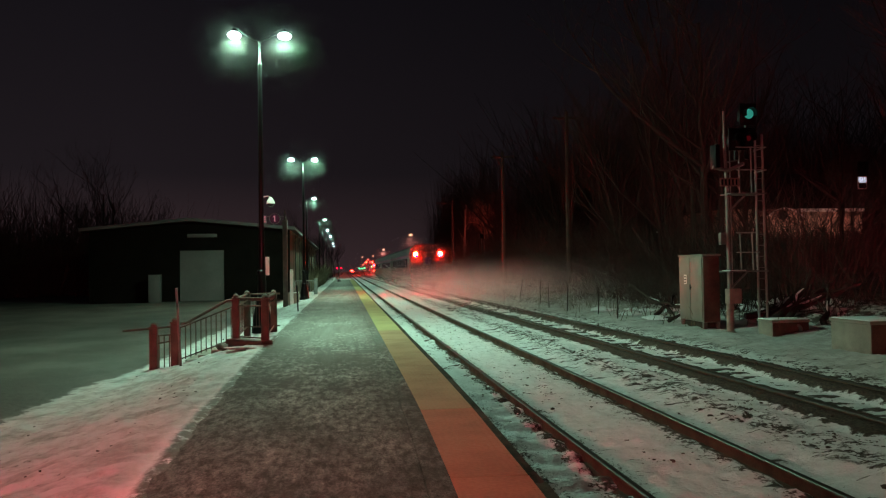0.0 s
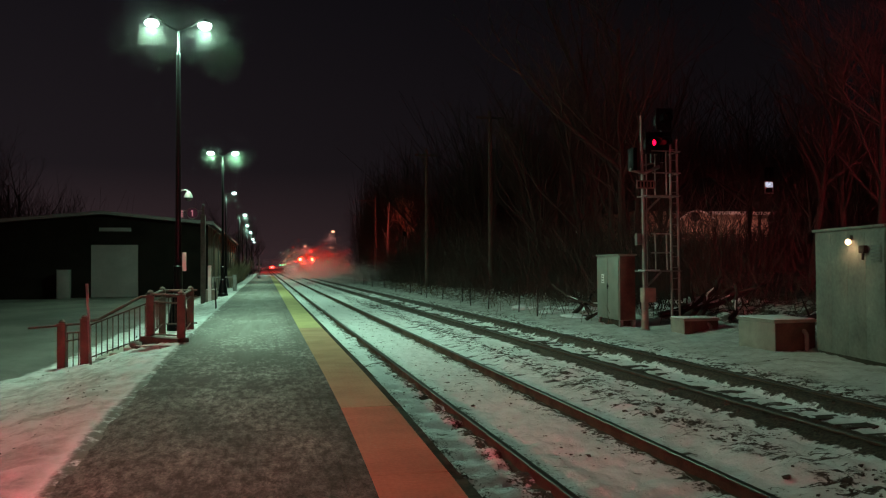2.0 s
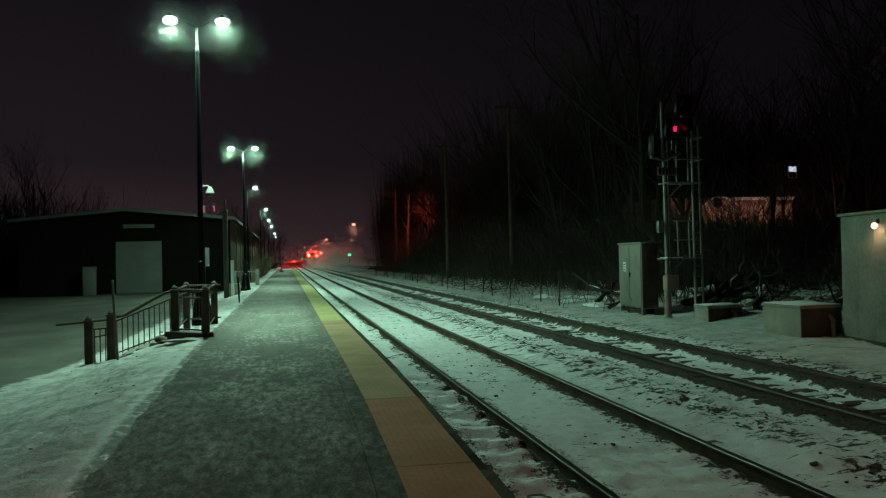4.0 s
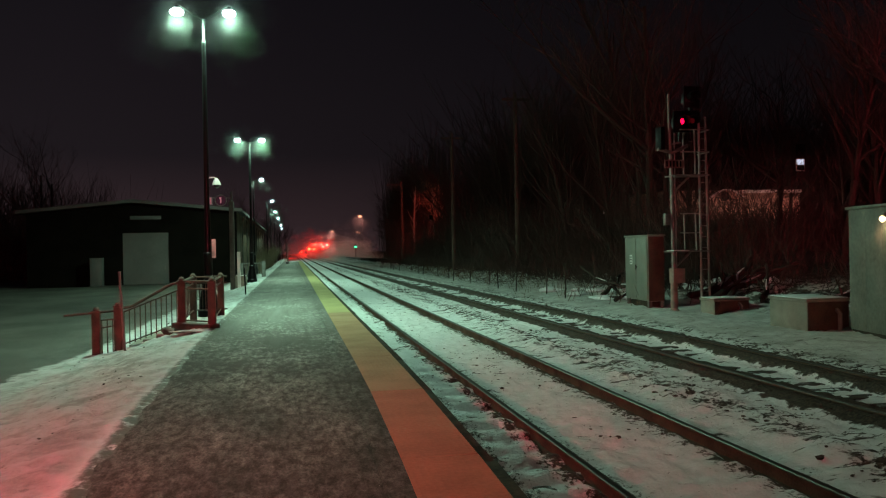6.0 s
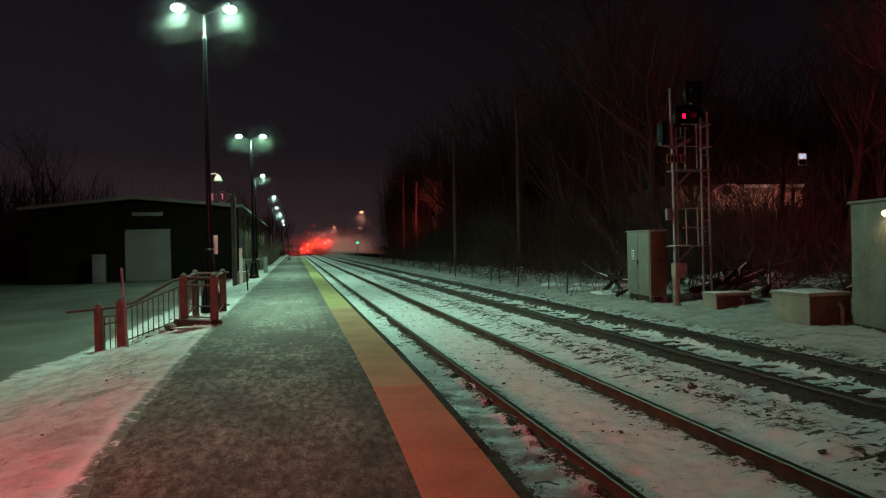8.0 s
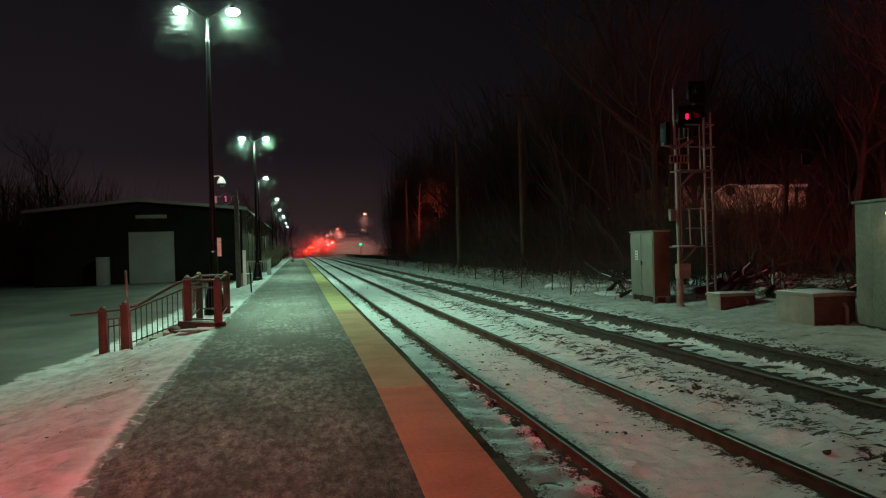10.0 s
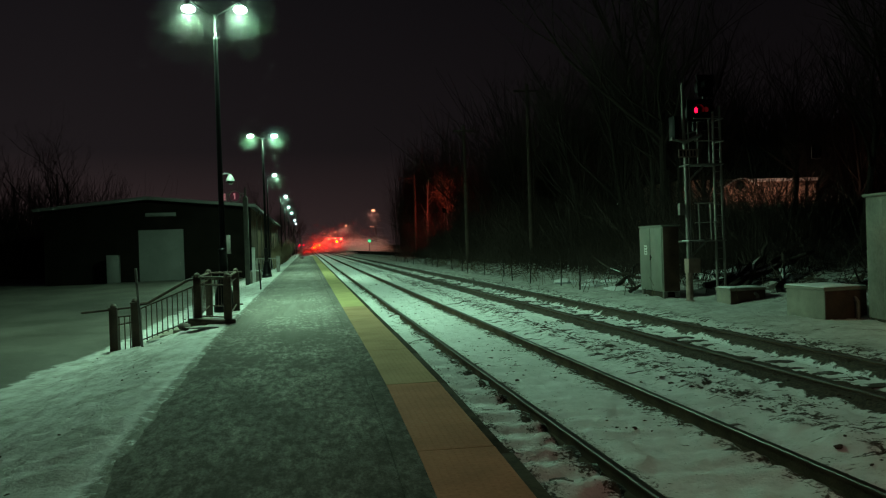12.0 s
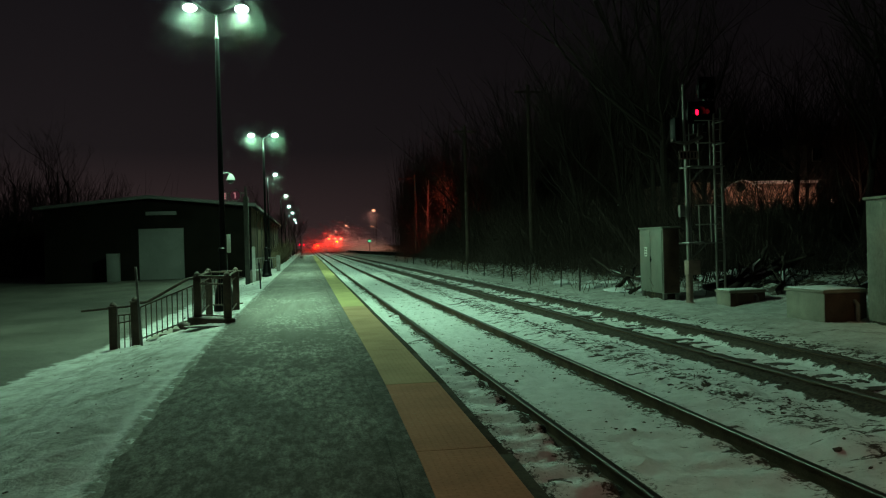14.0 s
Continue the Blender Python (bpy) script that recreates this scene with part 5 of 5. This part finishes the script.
    part("bracket", Shape().tube([(-spread, 0, height), (spread, 0, height)], 0.03, 6), DULL_STEEL, e)
    out = []
    for side in (-1, 1):
        # each lamp turns on its bracket, glowing lens one way and black hood the other
        f = part("flasher", Shape().disc((0, -0.05, 0), (0, -1, 0), r, 0.01, 20), mat, e, "round red flashing lamp")
        part("hood", Shape().disc((0, 0.07, 0), (0, -1, 0), r + 0.06, 0.11, 20), BLACK_PAINT, f)
        f.location = (side * spread, -0.1, height)
        if cross:
            # a deep black visor, open to the front
            a, c, d = r + 0.10, r + 0.13, visor
            cup = Shape()
            ring = [(math.cos(q * math.pi / 12), math.sin(q * math.pi / 12)) for q in range(24)]
            for rad, y in ((a, d), (a, -r - 0.12), (c, -r - 0.15), (c, d)):
                cup.v += [(side * spread + rad * p, -0.1 + y, height + rad * q) for p, q in ring]
            cup.f += [(i * 24 + k, i * 24 + (k + 1) % 24, (i + 1) % 4 * 24 + (k + 1) % 24, (i + 1) % 4 * 24 + k) for i in (0, 2, 3) for k in range(24)]
            cup.f += [tuple(range(24, 48)), tuple(reversed(range(48, 72)))]
            part("visor", cup, BLACK_PAINT, e, "deep black visor")
        out.append(f)
    return out


far_cross = crossing_signal((-0.85, 118.0, 0.0), 0.10, 0.30, 2.0, G_RED, "level crossing signal at the platform's far end", False)
# the signals of the crossing behind the camera, whose light falls on the snow
near_cross = crossing_signal((-4.1, -2.4, -0.4), 0.134, 0.5, 2.6, G_FLASH, "level crossing signal with red lamps", rz=8, visor=0.27)
near_cross += crossing_signal((13.0, -4.0, -0.4), 0.265, 0.5, 4.6, G_FLASH, "level crossing signal with red lamps", rz=-52, visor=0.42)
for e in near_cross:
    e.rotation_mode = "QUATERNION"


def green_signal(at, h):
    e = thing("block_signal", at, "small railway signal showing green", "railway signal")
    part("mast", Shape().lathe([(0.08, -0.5), (0.06, h + 0.6)], n=8), DULL_STEEL, e)
    b = part("backing", Shape().disc((0, 0.05, h), (0, -1, 0), 0.36, 0.04, 18), BLACK_PAINT, e)
    part("lens", Shape().disc((0, -0.02, h), (0, -1, 0), 0.22, 0.02, 14), G_GREEN, b, "glowing green lens")


green_signal((11.6, 150.0, -0.3), 2.8)


def traffic_signals():
    """Street signals beside the line; each turns its green lens away."""
    first, made = None, []
    for k, (x, z) in enumerate(((5.4, 2.3), (6.4, 2.3), (7.3, 2.5), (9.9, 2.9))):
        e = thing("traffic_light", (x, 296 + k, -0.3), "distant traffic light on a thin pole", "traffic light", "traffic lights along the road")
        part("pole", Shape().lathe([(0.06, -0.5), (0.05, z)], n=6), DULL_STEEL, e)
        h = part("head", Shape().box(-0.30, 0.30, -0.1, 0.1, -0.3, 0.3, 0.02), BLACK_PAINT, e)
        part("green_lens", Shape().disc((0, -0.11, 0), (0, -1, 0), 0.26, 0.01, 12), G_GREEN, h)
        part("blank", Shape().disc((0, 0.11, 0), (0, 1, 0), 0.26, 0.01, 12), BLACK_PAINT, h)
        h.location = (0, 0, z + 0.3)
        made.append(h)
    return made


traffic_heads = traffic_signals()


def red_lights():
    for k, (x, y, z, r) in enumerate(((11.0, 300, 3.5, 0.42), (12.6, 302, 4.3, 0.30), (9.9, 304, 2.8, 0.26), (10.4, 300, 4.6, 0.24), (2.3, 300, 1.5, 0.16), (2.9, 300, 1.5, 0.16), (8.3, 308, 4.6, 0.2), (11.2, 310, 1.6, 0.2))):
        e = thing("stop_light", (x, y, -0.3), "distant red stop light beyond the platform", "traffic light", "far red lights")
        part("pole", Shape().lathe([(0.06, -0.5), (0.05, z + 0.3)], n=6), DULL_STEEL, e)
        part("lamp", Shape().disc((0, -0.1, z + 0.3), (0, -1, 0), r * 0.72, 0.05, 12), G_REDFAR, e)


red_lights()


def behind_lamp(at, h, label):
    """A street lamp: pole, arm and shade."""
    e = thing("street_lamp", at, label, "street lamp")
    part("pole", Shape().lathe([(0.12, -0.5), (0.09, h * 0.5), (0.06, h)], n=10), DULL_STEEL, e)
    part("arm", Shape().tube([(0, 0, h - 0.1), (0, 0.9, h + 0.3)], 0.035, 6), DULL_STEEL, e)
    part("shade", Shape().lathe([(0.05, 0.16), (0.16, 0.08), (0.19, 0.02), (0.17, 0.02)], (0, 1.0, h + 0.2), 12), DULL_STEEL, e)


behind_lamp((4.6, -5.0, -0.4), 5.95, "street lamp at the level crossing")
# this pole is added too, to carry the parking lot's fill light
behind_lamp((-17.0, 17.0, -0.5), 7.45, "street lamp added out of view to light the parking lot")
# a red lamp added here, facing away, only to light the trunks behind it
e = thing("traffic_light", (16.3, 93.5, 0.2), "red lamp added, turned away, to light the trees", "traffic light")
part("pole", Shape().lathe([(0.06, -0.5), (0.05, 5.2)], n=6), DULL_STEEL, e)
h = part("head", Shape().box(-0.25, 0.25, -0.12, 0.1, 5.0, 5.6, 0.02), BLACK_PAINT, e)
part("red_lens", Shape().disc((0, 0.11, 5.3), (0, 1, 0), 0.2, 0.01, 12), G_TREEFILL, h)
for k, (x, y, a) in enumerate(((17.3, 101.5, 0), (18.4, 103.0, 140), (19.3, 100.5, 230))):
    copy_thing(base_trees[k], pose(x, y, gz(x, y), 0, 0, a))


def dead_trunk(x, y, h, lean):
    e = thing("dead_trunk", (x, y, gz(x, y)), "slender pale bare trunk lit dull red", "tree", "bare trunks by the far pole")
    pts = [(lean * q + 0.10 * math.sin(5 * q + x), 0.05 * q, -0.4 + (h + 0.4) * q) for q in np.linspace(0, 1, 8)]
    part("stem", Shape().tube(pts, [0.15 - 0.09 * q for q in np.linspace(0, 1, 8)], 7), PALE_BARK, e)
    for k in range(5):
        p = Vector(pts[3 + k % 4])
        part("branch", Shape().tube([p, p + Vector((0.5 * math.sin(2.4 * k + x), 0.1, 0.5)), p + Vector((0.8 * math.sin(2.4 * k + x), 0.2, 1.3))], [0.045, 0.03, 0.012], 5), PALE_BARK, e)


for x, y, h, lean in ((15.1, 99.5, 9.6, 0.25), (15.6, 101.0, 8.9, -0.2)):
    dead_trunk(x, y, h, lean)


def vine_tree(x, y, h):
    """A bare tree whose top is wrapped in a tangle of dead vine leaves."""
    e = thing("vine_clad_tree", (x, y, gz(x, y)), "bare tree wrapped in dead brown vines, lit dull red", "tree")
    rng = random.Random(77)
    pts = [(0.15 * math.sin(3 * q), 0.1 * q, -0.4 + (h + 0.4) * q) for q in np.linspace(0, 1, 8)]
    part("trunk", Shape().tube(pts, [0.20 - 0.13 * q for q in np.linspace(0, 1, 8)], 8), PALE_BARK, e)
    limbs = []
    for k in range(9):
        a = Vector((0, 0.05, h * (0.56 + 0.045 * k)))
        b = a + Vector((rng.uniform(-1.5, 1.5), rng.uniform(-0.8, 0.4), rng.uniform(0.4, 1.3)))
        limbs.append((a, b))
        part("limb", Shape().tube([a, a.lerp(b, 0.5) + Vector((0, 0, 0.12)), b], [0.06, 0.045, 0.02], 6), PALE_BARK, e)
    s = Shape()
    for k in range(2600):
        a, b = limbs[k % 9]
        p = a.lerp(b, rng.uniform(0.2, 1.05)) + Vector((rng.gauss(0, 0.30), rng.gauss(0, 0.24), rng.gauss(-0.15, 0.36)))
        u = Vector((rng.uniform(-1, 1), rng.uniform(-1, 1), rng.uniform(-1, 1))).normalized() * rng.uniform(0.05, 0.11)
        v = u.orthogonal().normalized() * u.length * rng.uniform(0.5, 1.0)
        s.add([p - u, p + v * 0.8, p + u, p - v * 0.8], [(0, 1, 2, 3)])
    part("vines", s, DEAD_LEAF, e, "tangle of dead vine leaves", smooth=0)


vine_tree(17.55, 99.5, 9.9)


def far_platform():
    e = thing("retaining_wall", (0, 0, 0), "low dark retaining wall beside the far tracks", "wall", kind="structure")
    a, c = Vector((13.4, 78, 0)), Vector((10.2, 215, 0))
    s = Shape()
    pts = []
    for k in range(9):
        p = a.lerp(c, k / 8)
        pts += [(p.x, p.y, -0.6), (p.x, p.y, 0.5), (p.x + 0.4, p.y, 0.5), (p.x + 0.4, p.y, -0.6)]
    s.add(pts, [(i * 4 + k, i * 4 + (k + 1) % 4, i * 4 + 4 + (k + 1) % 4, i * 4 + 4 + k) for i in range(8) for k in range(4)])
    part("wall", s, BRICK_SHADED, e, smooth=0)


far_platform()

# ---- the train ----


def coach(lit):
    """A passenger coach; its rear end is at y = 0 and it runs towards +y, the rail head at z = 0."""
    e = thing("coach", (0, 0, 0), "stainless steel commuter coach speeding away in blown snow", "train car", "coaches of the train")
    W, H0, H1, L = 1.52, 1.05, 3.95, 25.6
    prof = [(-W, H0), (-W, 3.1), (-W + 0.12, 3.55), (-W + 0.5, 3.85), (0, H1), (W - 0.5, 3.85), (W - 0.12, 3.55), (W, 3.1), (W, H0)]
    s = Shape()
    n = len(prof)
    s.add([(x, y, z) for y in (0.0, L) for x, z in prof], [(k, n + k, n + k + 1, k + 1) for k in range(n - 1)] + [(n - 1, 2 * n - 1, n, 0), tuple(range(n)), tuple(reversed(range(n, 2 * n)))])
    part("body", s, STAINLESS, e, smooth=20)
    for sx in (-1, 1):
        part("band", Shape().box(sx * (W + 0.006) - 0.006, sx * (W + 0.006) + 0.006, 0.3, L - 0.3, 2.85, 3.05), COACH_RED, e)
        for k in range(8):
            w = part("window", Shape().box(sx * (W + 0.008) - 0.008, sx * (W + 0.008) + 0.008, 2.6 + 2.6 * k, 4.5 + 2.6 * k, 2.0, 2.75), GLASS_DARK, e)
    d = part("end_door", Shape().box(-0.42, 0.42, -0.05, 0.0, 1.15, 3.15, 0.02), STAINLESS, e)
    part("door_window", Shape().box(-0.24, 0.24, -0.06, -0.051, 2.2, 2.85, 0.01), G_SIGNFACE, d, "dimly lit door window")
    part("diaphragm", Shape().box(-0.62, -0.46, -0.18, 0.0, 1.05, 3.3, 0.02).box(0.46, 0.62, -0.18, 0.0, 1.05, 3.3, 0.02).box(-0.62, 0.62, -0.18, 0.0, 3.3, 3.45, 0.02), RUBBER, e)
    part("coupler", Shape().box(-0.15, 0.15, -0.6, 0.3, 0.72, 0.98, 0.03), COACH_DARK, e)
    part("underframe", Shape().box(-1.35, 1.35, 0.2, L - 0.2, 0.75, 1.05).box(-1.1, 1.1, 8, 17, 0.4, 0.75, 0.03), COACH_DARK, e)
    for y in (3.4, L - 3.4):
        b = part("bogie", Shape().box(-1.1, 1.1, y - 1.4, y + 1.4, 0.45, 0.75, 0.05), COACH_DARK, e)
        for dy in (-1.05, 1.05):
            for sx in (-1, 1):
                part("wheel", Shape().disc((sx * 0.72, y + dy, 0.44), (1, 0, 0), 0.44, 0.11 * sx, 20), COACH_DARK, b)
    for sx in (-1, 1):
        t = part("tail_lamp", Shape().disc((sx * 1.03, 0.02, 3.08), (0, -1, 0), 0.20, 0.10, 16), COACH_DARK, e)
        part("tail_lens", Shape().disc((sx * 1.03, -0.08, 3.08), (0, -1, 0), 0.20, 0.02, 16), G_TAIL if lit else COACH_DARK, t, "glowing red lens" if lit else "")
    return e


coaches = [coach(True), coach(False)]
coaches.append(copy_thing(coaches[1], pose(0, 0, 0)))


def train_place(t):
    """Distance of the train's rear end along the line."""
    return 65.5 + 36.0 * t + 5.0 * max(0.0, t - 2.5)


# ---- snow whirled up by the train ----


def flakes(rng, c, size, mat, e):
    """Loose three-cornered flakes at the places c, as one part of e."""
    n = len(c)
    a, b = rng.normal(0, 1, (n, 3)), rng.normal(0, 1, (n, 3))
    s = size * (0.5 + rng.random((n, 1)))
    a, b = a / np.linalg.norm(a, axis=1, keepdims=True) * s, b / np.linalg.norm(b, axis=1, keepdims=True) * s
    v = np.stack([c - a * 0.5 - b * 0.3, c + a * 0.5 - b * 0.3, c + b * 0.7], 1).reshape(-1, 3).astype(np.float32)
    me = bpy.data.meshes.new("flakes")
    me.vertices.add(3 * n), me.loops.add(3 * n), me.polygons.add(n)
    me.vertices.foreach_set("co", v.ravel()), me.loops.foreach_set("vertex_index", np.arange(3 * n, dtype=np.int32))
    me.polygons.foreach_set("loop_start", np.arange(0, 3 * n, 3, dtype=np.int32))
    me.update(calc_edges=True)
    me.materials.append(mat)
    ob = new("flakes", me)
    ob.parent = e


def flake_cloud(seed, n, size, spread, at, label, mat=None, low=True, billow=0.6):
    """A drifting cloud of loose flakes, dense near the ground and behind the train; also added lamp halos."""
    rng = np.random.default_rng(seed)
    e = thing("snow_or_halo", at, label, "blown snow", "snow whirled up by the train", "stuff")
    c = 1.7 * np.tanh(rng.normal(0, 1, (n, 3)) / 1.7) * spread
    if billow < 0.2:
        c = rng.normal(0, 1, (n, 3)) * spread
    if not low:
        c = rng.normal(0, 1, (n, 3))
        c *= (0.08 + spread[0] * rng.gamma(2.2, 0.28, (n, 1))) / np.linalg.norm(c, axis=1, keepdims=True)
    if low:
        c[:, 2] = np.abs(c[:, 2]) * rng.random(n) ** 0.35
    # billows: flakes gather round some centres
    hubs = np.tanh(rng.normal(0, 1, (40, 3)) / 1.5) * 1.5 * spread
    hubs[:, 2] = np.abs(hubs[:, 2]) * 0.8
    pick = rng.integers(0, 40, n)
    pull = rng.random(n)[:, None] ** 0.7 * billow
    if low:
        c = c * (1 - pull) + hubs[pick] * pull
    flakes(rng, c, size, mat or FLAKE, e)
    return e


WAKE = "cloud of powdery snow whirled up behind the train"
clouds = [
    # cloud, then rows of seconds and x, y, z of its middle
    (flake_cloud(1, 400000, 0.0165, (3.8, 7.5, 2.9), (6.9, 56, -0.2), WAKE, None, True, 0.3), [(0, 7.8, 56, -2.0), (0.5, 7.7, 74, -1.4), (1.0, 7.7, 92, -0.9), (1.5, 7.7, 109, -0.7), (2, 7.9, 127, -0.5), (2.5, 8.1, 144, -0.4), (3, 8.3, 160, -0.4), (4, 8.6, 189, -0.4), (5.3, 9.0, 216, -0.4), (8.2, 9.6, 240, -0.4), (10.3, 10, 250, -0.6), (14, 10.5, 258, -1.0)]),
    (flake_cloud(2, 420000, 0.0112, (5.0, 12.0, 2.1), (8.0, 52, -0.3), WAKE), [(0, 8.8, 46, -0.4), (1, 8.8, 70, -0.2), (1.5, 8.8, 82, -0.2), (2, 8.9, 94, -0.2), (3, 9.0, 112, -0.4), (4, 9.3, 126, -0.6), (5.3, 9.8, 138, -0.9), (8.2, 11, 156, -1.5), (10.3, 12, 168, -1.9), (14, 13, 186, -2.4)]),
    (flake_cloud(3, 320000, 0.034, (4.2, 16.0, 5.0), (9.0, 120, -0.3), WAKE), [(0, 9.5, 90, -4.5), (1, 9.0, 112, -2.6), (2, 9.0, 138, -1.2), (3, 10.4, 166, -0.6), (5.3, 12.4, 184, -1.0), (8.2, 13.4, 191, -1.5), (14, 14.8, 200, -3.0)]),
    (flake_cloud(4, 230000, 0.036, (7.5, 4.0, 4.8), (9.0, 265, -0.3), "haze of fine snow over the far crossing", None, True, 0.08), [(0, 9, 288, -7.0), (3, 9, 288, -3.5), (5.5, 8.6, 288, -0.5), (8, 8.6, 289, -0.3), (14, 8.6, 290, -0.5)]),
]

# flakes added round each tail lamp to stand in for its red glare
tail_halos = [(dx, flake_cloud(6 + k, 9000, 0.011, (1.15, 1.0, 1.0), (6.87 + dx, 64.9, 2.9), "loose flakes added as a red halo round a tail lamp", FLAKE, False)) for k, dx in enumerate((-1.03, 1.03))]

# grey flakes added round the lamps to stand in for their glare halos
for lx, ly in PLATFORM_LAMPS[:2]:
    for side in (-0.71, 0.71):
        flake_cloud(20, 80000, 0.0036, (1.0, 1.0, 1.0), (lx + side, ly, 8.30), "loose grey flakes added as a glare halo round the lamp", HALO_FLAKE, False)
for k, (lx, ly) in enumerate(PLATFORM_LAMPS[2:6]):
    flake_cloud(24 + k, 6000, 0.010 + 0.003 * k, (1.3, 1.0, 1.0), (lx + 0.71, ly, 8.15), "loose grey flakes added as a glare halo round the lamp", HALO_FLAKE, False)
# likewise added for the haze of light under the far street lamps
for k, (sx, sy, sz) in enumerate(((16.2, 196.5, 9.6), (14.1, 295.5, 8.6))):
    flake_cloud(30 + k, 30000, 0.024, (4.6, 1.0, 1.0), (sx, sy, sz - 1.2), "loose grey flakes added as a haze of light under the street lamp", HALO_FLAKE, False)

# more such flakes, for the glare of the brightest red light
flake_cloud(33, 14000, 0.020, (2.2, 1.0, 1.0), (11.6, 297.5, 3.6), "loose grey flakes added as a halo round the far red light", HALO_FLAKE, False)

# ---- sleepers and loose dirt ----


def sleepers(e, every, lift, until):
    me = None
    k, y = 0, 3.0
    while y < until:
        if me is None:
            s = Shape().box(-1.3, 1.3, -0.115, 0.115, -0.16, 0.0, 0.01)
            me = bpy.data.meshes.new("sleeper")
            me.from_pydata(s.v, [], s.f)
            me.materials.append(TIE)
        ob = new("sleeper", me)
        ob.parent = e
        ob.matrix_basis = pose(0.06 * math.sin(k * 2.3), y, TIE_TOP + lift + 0.008 * math.sin(k * 1.3), 0, 0, 0.8 * math.sin(k * 3.1))
        y += every
        k += 1


sleepers(track_near, 0.53, 0.005, 110)
sleepers(track_far, 0.53, 0.022, 110)


def clods():
    """Loose dirt and ballast lying on the snow beside the rails."""
    rng = random.Random(9)
    s = Shape()
    base = bmesh.new()
    bmesh.ops.create_icosphere(base, subdivisions=1, radius=1)
    vs, fs = [q.co.copy() for q in base.verts], [[q.index for q in g.verts] for g in base.faces]
    base.free()
    lanes = [(6.00, 0.36, 1700), (7.68, 0.36, 1500), (4.98, 0.22, 1300), (8.5, 0.35, 420), (3.2, 0.5, 900), (2.0, 0.25, 220), (5.3, 0.5, 500), (12.5, 1.3, 400), (-2.9, 0.6, 260), (-3.2, 0.7, 420)]
    for cx, w, n in lanes:
        for k in range(n):
            y = 3.5 + 56 * rng.random() ** 1.8
            x = cx + rng.gauss(0, w)
            if wave(x, y, 0.8, 3) < -0.05 and cx not in (6.08, 7.66):
                continue
            if any(abs(x - c - sd * GAUGE / 2) < 0.09 for c in TRACKS for sd in (-1, 1)) or (-1.85 < x < 1.64):
                continue
            r = rng.uniform(0.006, 0.022) * (1.9 if rng.random() < (0.15 if cx > 4 else 0.03) else 1)
            z = ground_height(x, y) + r * 0.15
            tw = rng.uniform(0, 6.3)
            sx, sy, sz = r * rng.uniform(0.8, 1.8), r * rng.uniform(0.7, 1.3), r * rng.uniform(0.35, 0.8)
            ca, sa = math.cos(tw), math.sin(tw)
            pts = []
            for q in vs:
                g = 1 + 0.25 * rng.uniform(-1, 1)
                a, b = q.x * sx * g, q.y * sy * g
                pts.append((x + a * ca - b * sa, y + a * sa + b * ca, z + q.z * sz * g))
            s.add(pts, fs)
    ob = part("dirt_clods", s, STONE, None, smooth=0)
    tagged(ob, "loose dark dirt and ballast scattered on the snow", "dirt", kind="stuff")


clods()

# ---- what moves ----


def turned(at, degrees):
    return pose(*at, 0, 0, degrees)


def flips(at, changes, start):
    """Rows for a lamp that turns half round at each of the given times, within a tenth of a second."""
    rows, a, last = [(0.0, turned(at, start))], start, 0.0
    for t in changes:
        rows.append((max(t - 0.06, 0.5 * (last + t)), turned(at, a)))
        last = t + 0.1
        for k in range(4):
            rows.append((t + k / 30, turned(at, a + 60 * k)))
        a += 180
        rows.append((t + 0.104, turned(at, a)))
    rows.append((14.0, turned(at, a)))
    return rows


def motions():
    for k, c in enumerate(coaches):
        walk(c, [(t, pose(TRACKS[1], train_place(t) + 26.0 * k, RAIL_TOP)) for t in (0.0, 1.0, 2.0, 2.5, 3.0, 4.0, 6.0, 8.0, 10.0, 12.0, 14.0)])
    for dx, e in tail_halos:
        walk(e, [(t, pose(TRACKS[1] + dx, train_place(t) - 0.5, RAIL_TOP + 3.08)) for t in (0.0, 1.0, 2.0, 2.5, 3.0, 4.0, 6.0, 8.0, 10.0, 12.0, 14.0)])
    for e, rows in clouds:
        walk(e, [(t, pose(x, y, z)) for t, x, y, z in rows])
    walk(green_roundel, flips((0.64, -0.03, 5.90), (0.57,), 0))
    walk(red_roundel, flips((0.32, -0.03, 5.22), (1.43,), 180))
    for k, h in enumerate(traffic_heads):
        walk(h, flips(tuple(h.location), (4.3 + 0.1 * k,), 0))
    walk(pane_cover, [(0.0, pose(*COVER_UP)), (9.2, pose(*COVER_UP)), (9.8, pose(*COVER_DOWN)), (14.0, pose(*COVER_DOWN))])
    # the crossing behind: short dark gaps, then off once the train is well past
    dark = (1.65, 1.76, 2.75, 2.86, 3.85, 3.96, 5.42, 5.6, 6.75, 6.86, 8.13, 8.25, 9.3, 9.42, 11.47)
    on = (0.95, 2.0, 3.1, 4.2, 5.28, 6.33, 7.37, 8.4, 9.45, 10.5, 11.6, 12.63, 13.68)
    for f in far_cross:
        walk(f, flips(tuple(f.location), sorted([0.4] + list(on) + [q + 0.42 for q in on if q < 13.5]), 0))
    for f in near_cross:
        walk(f, flips(tuple(f.location), dark, 180))


motions()
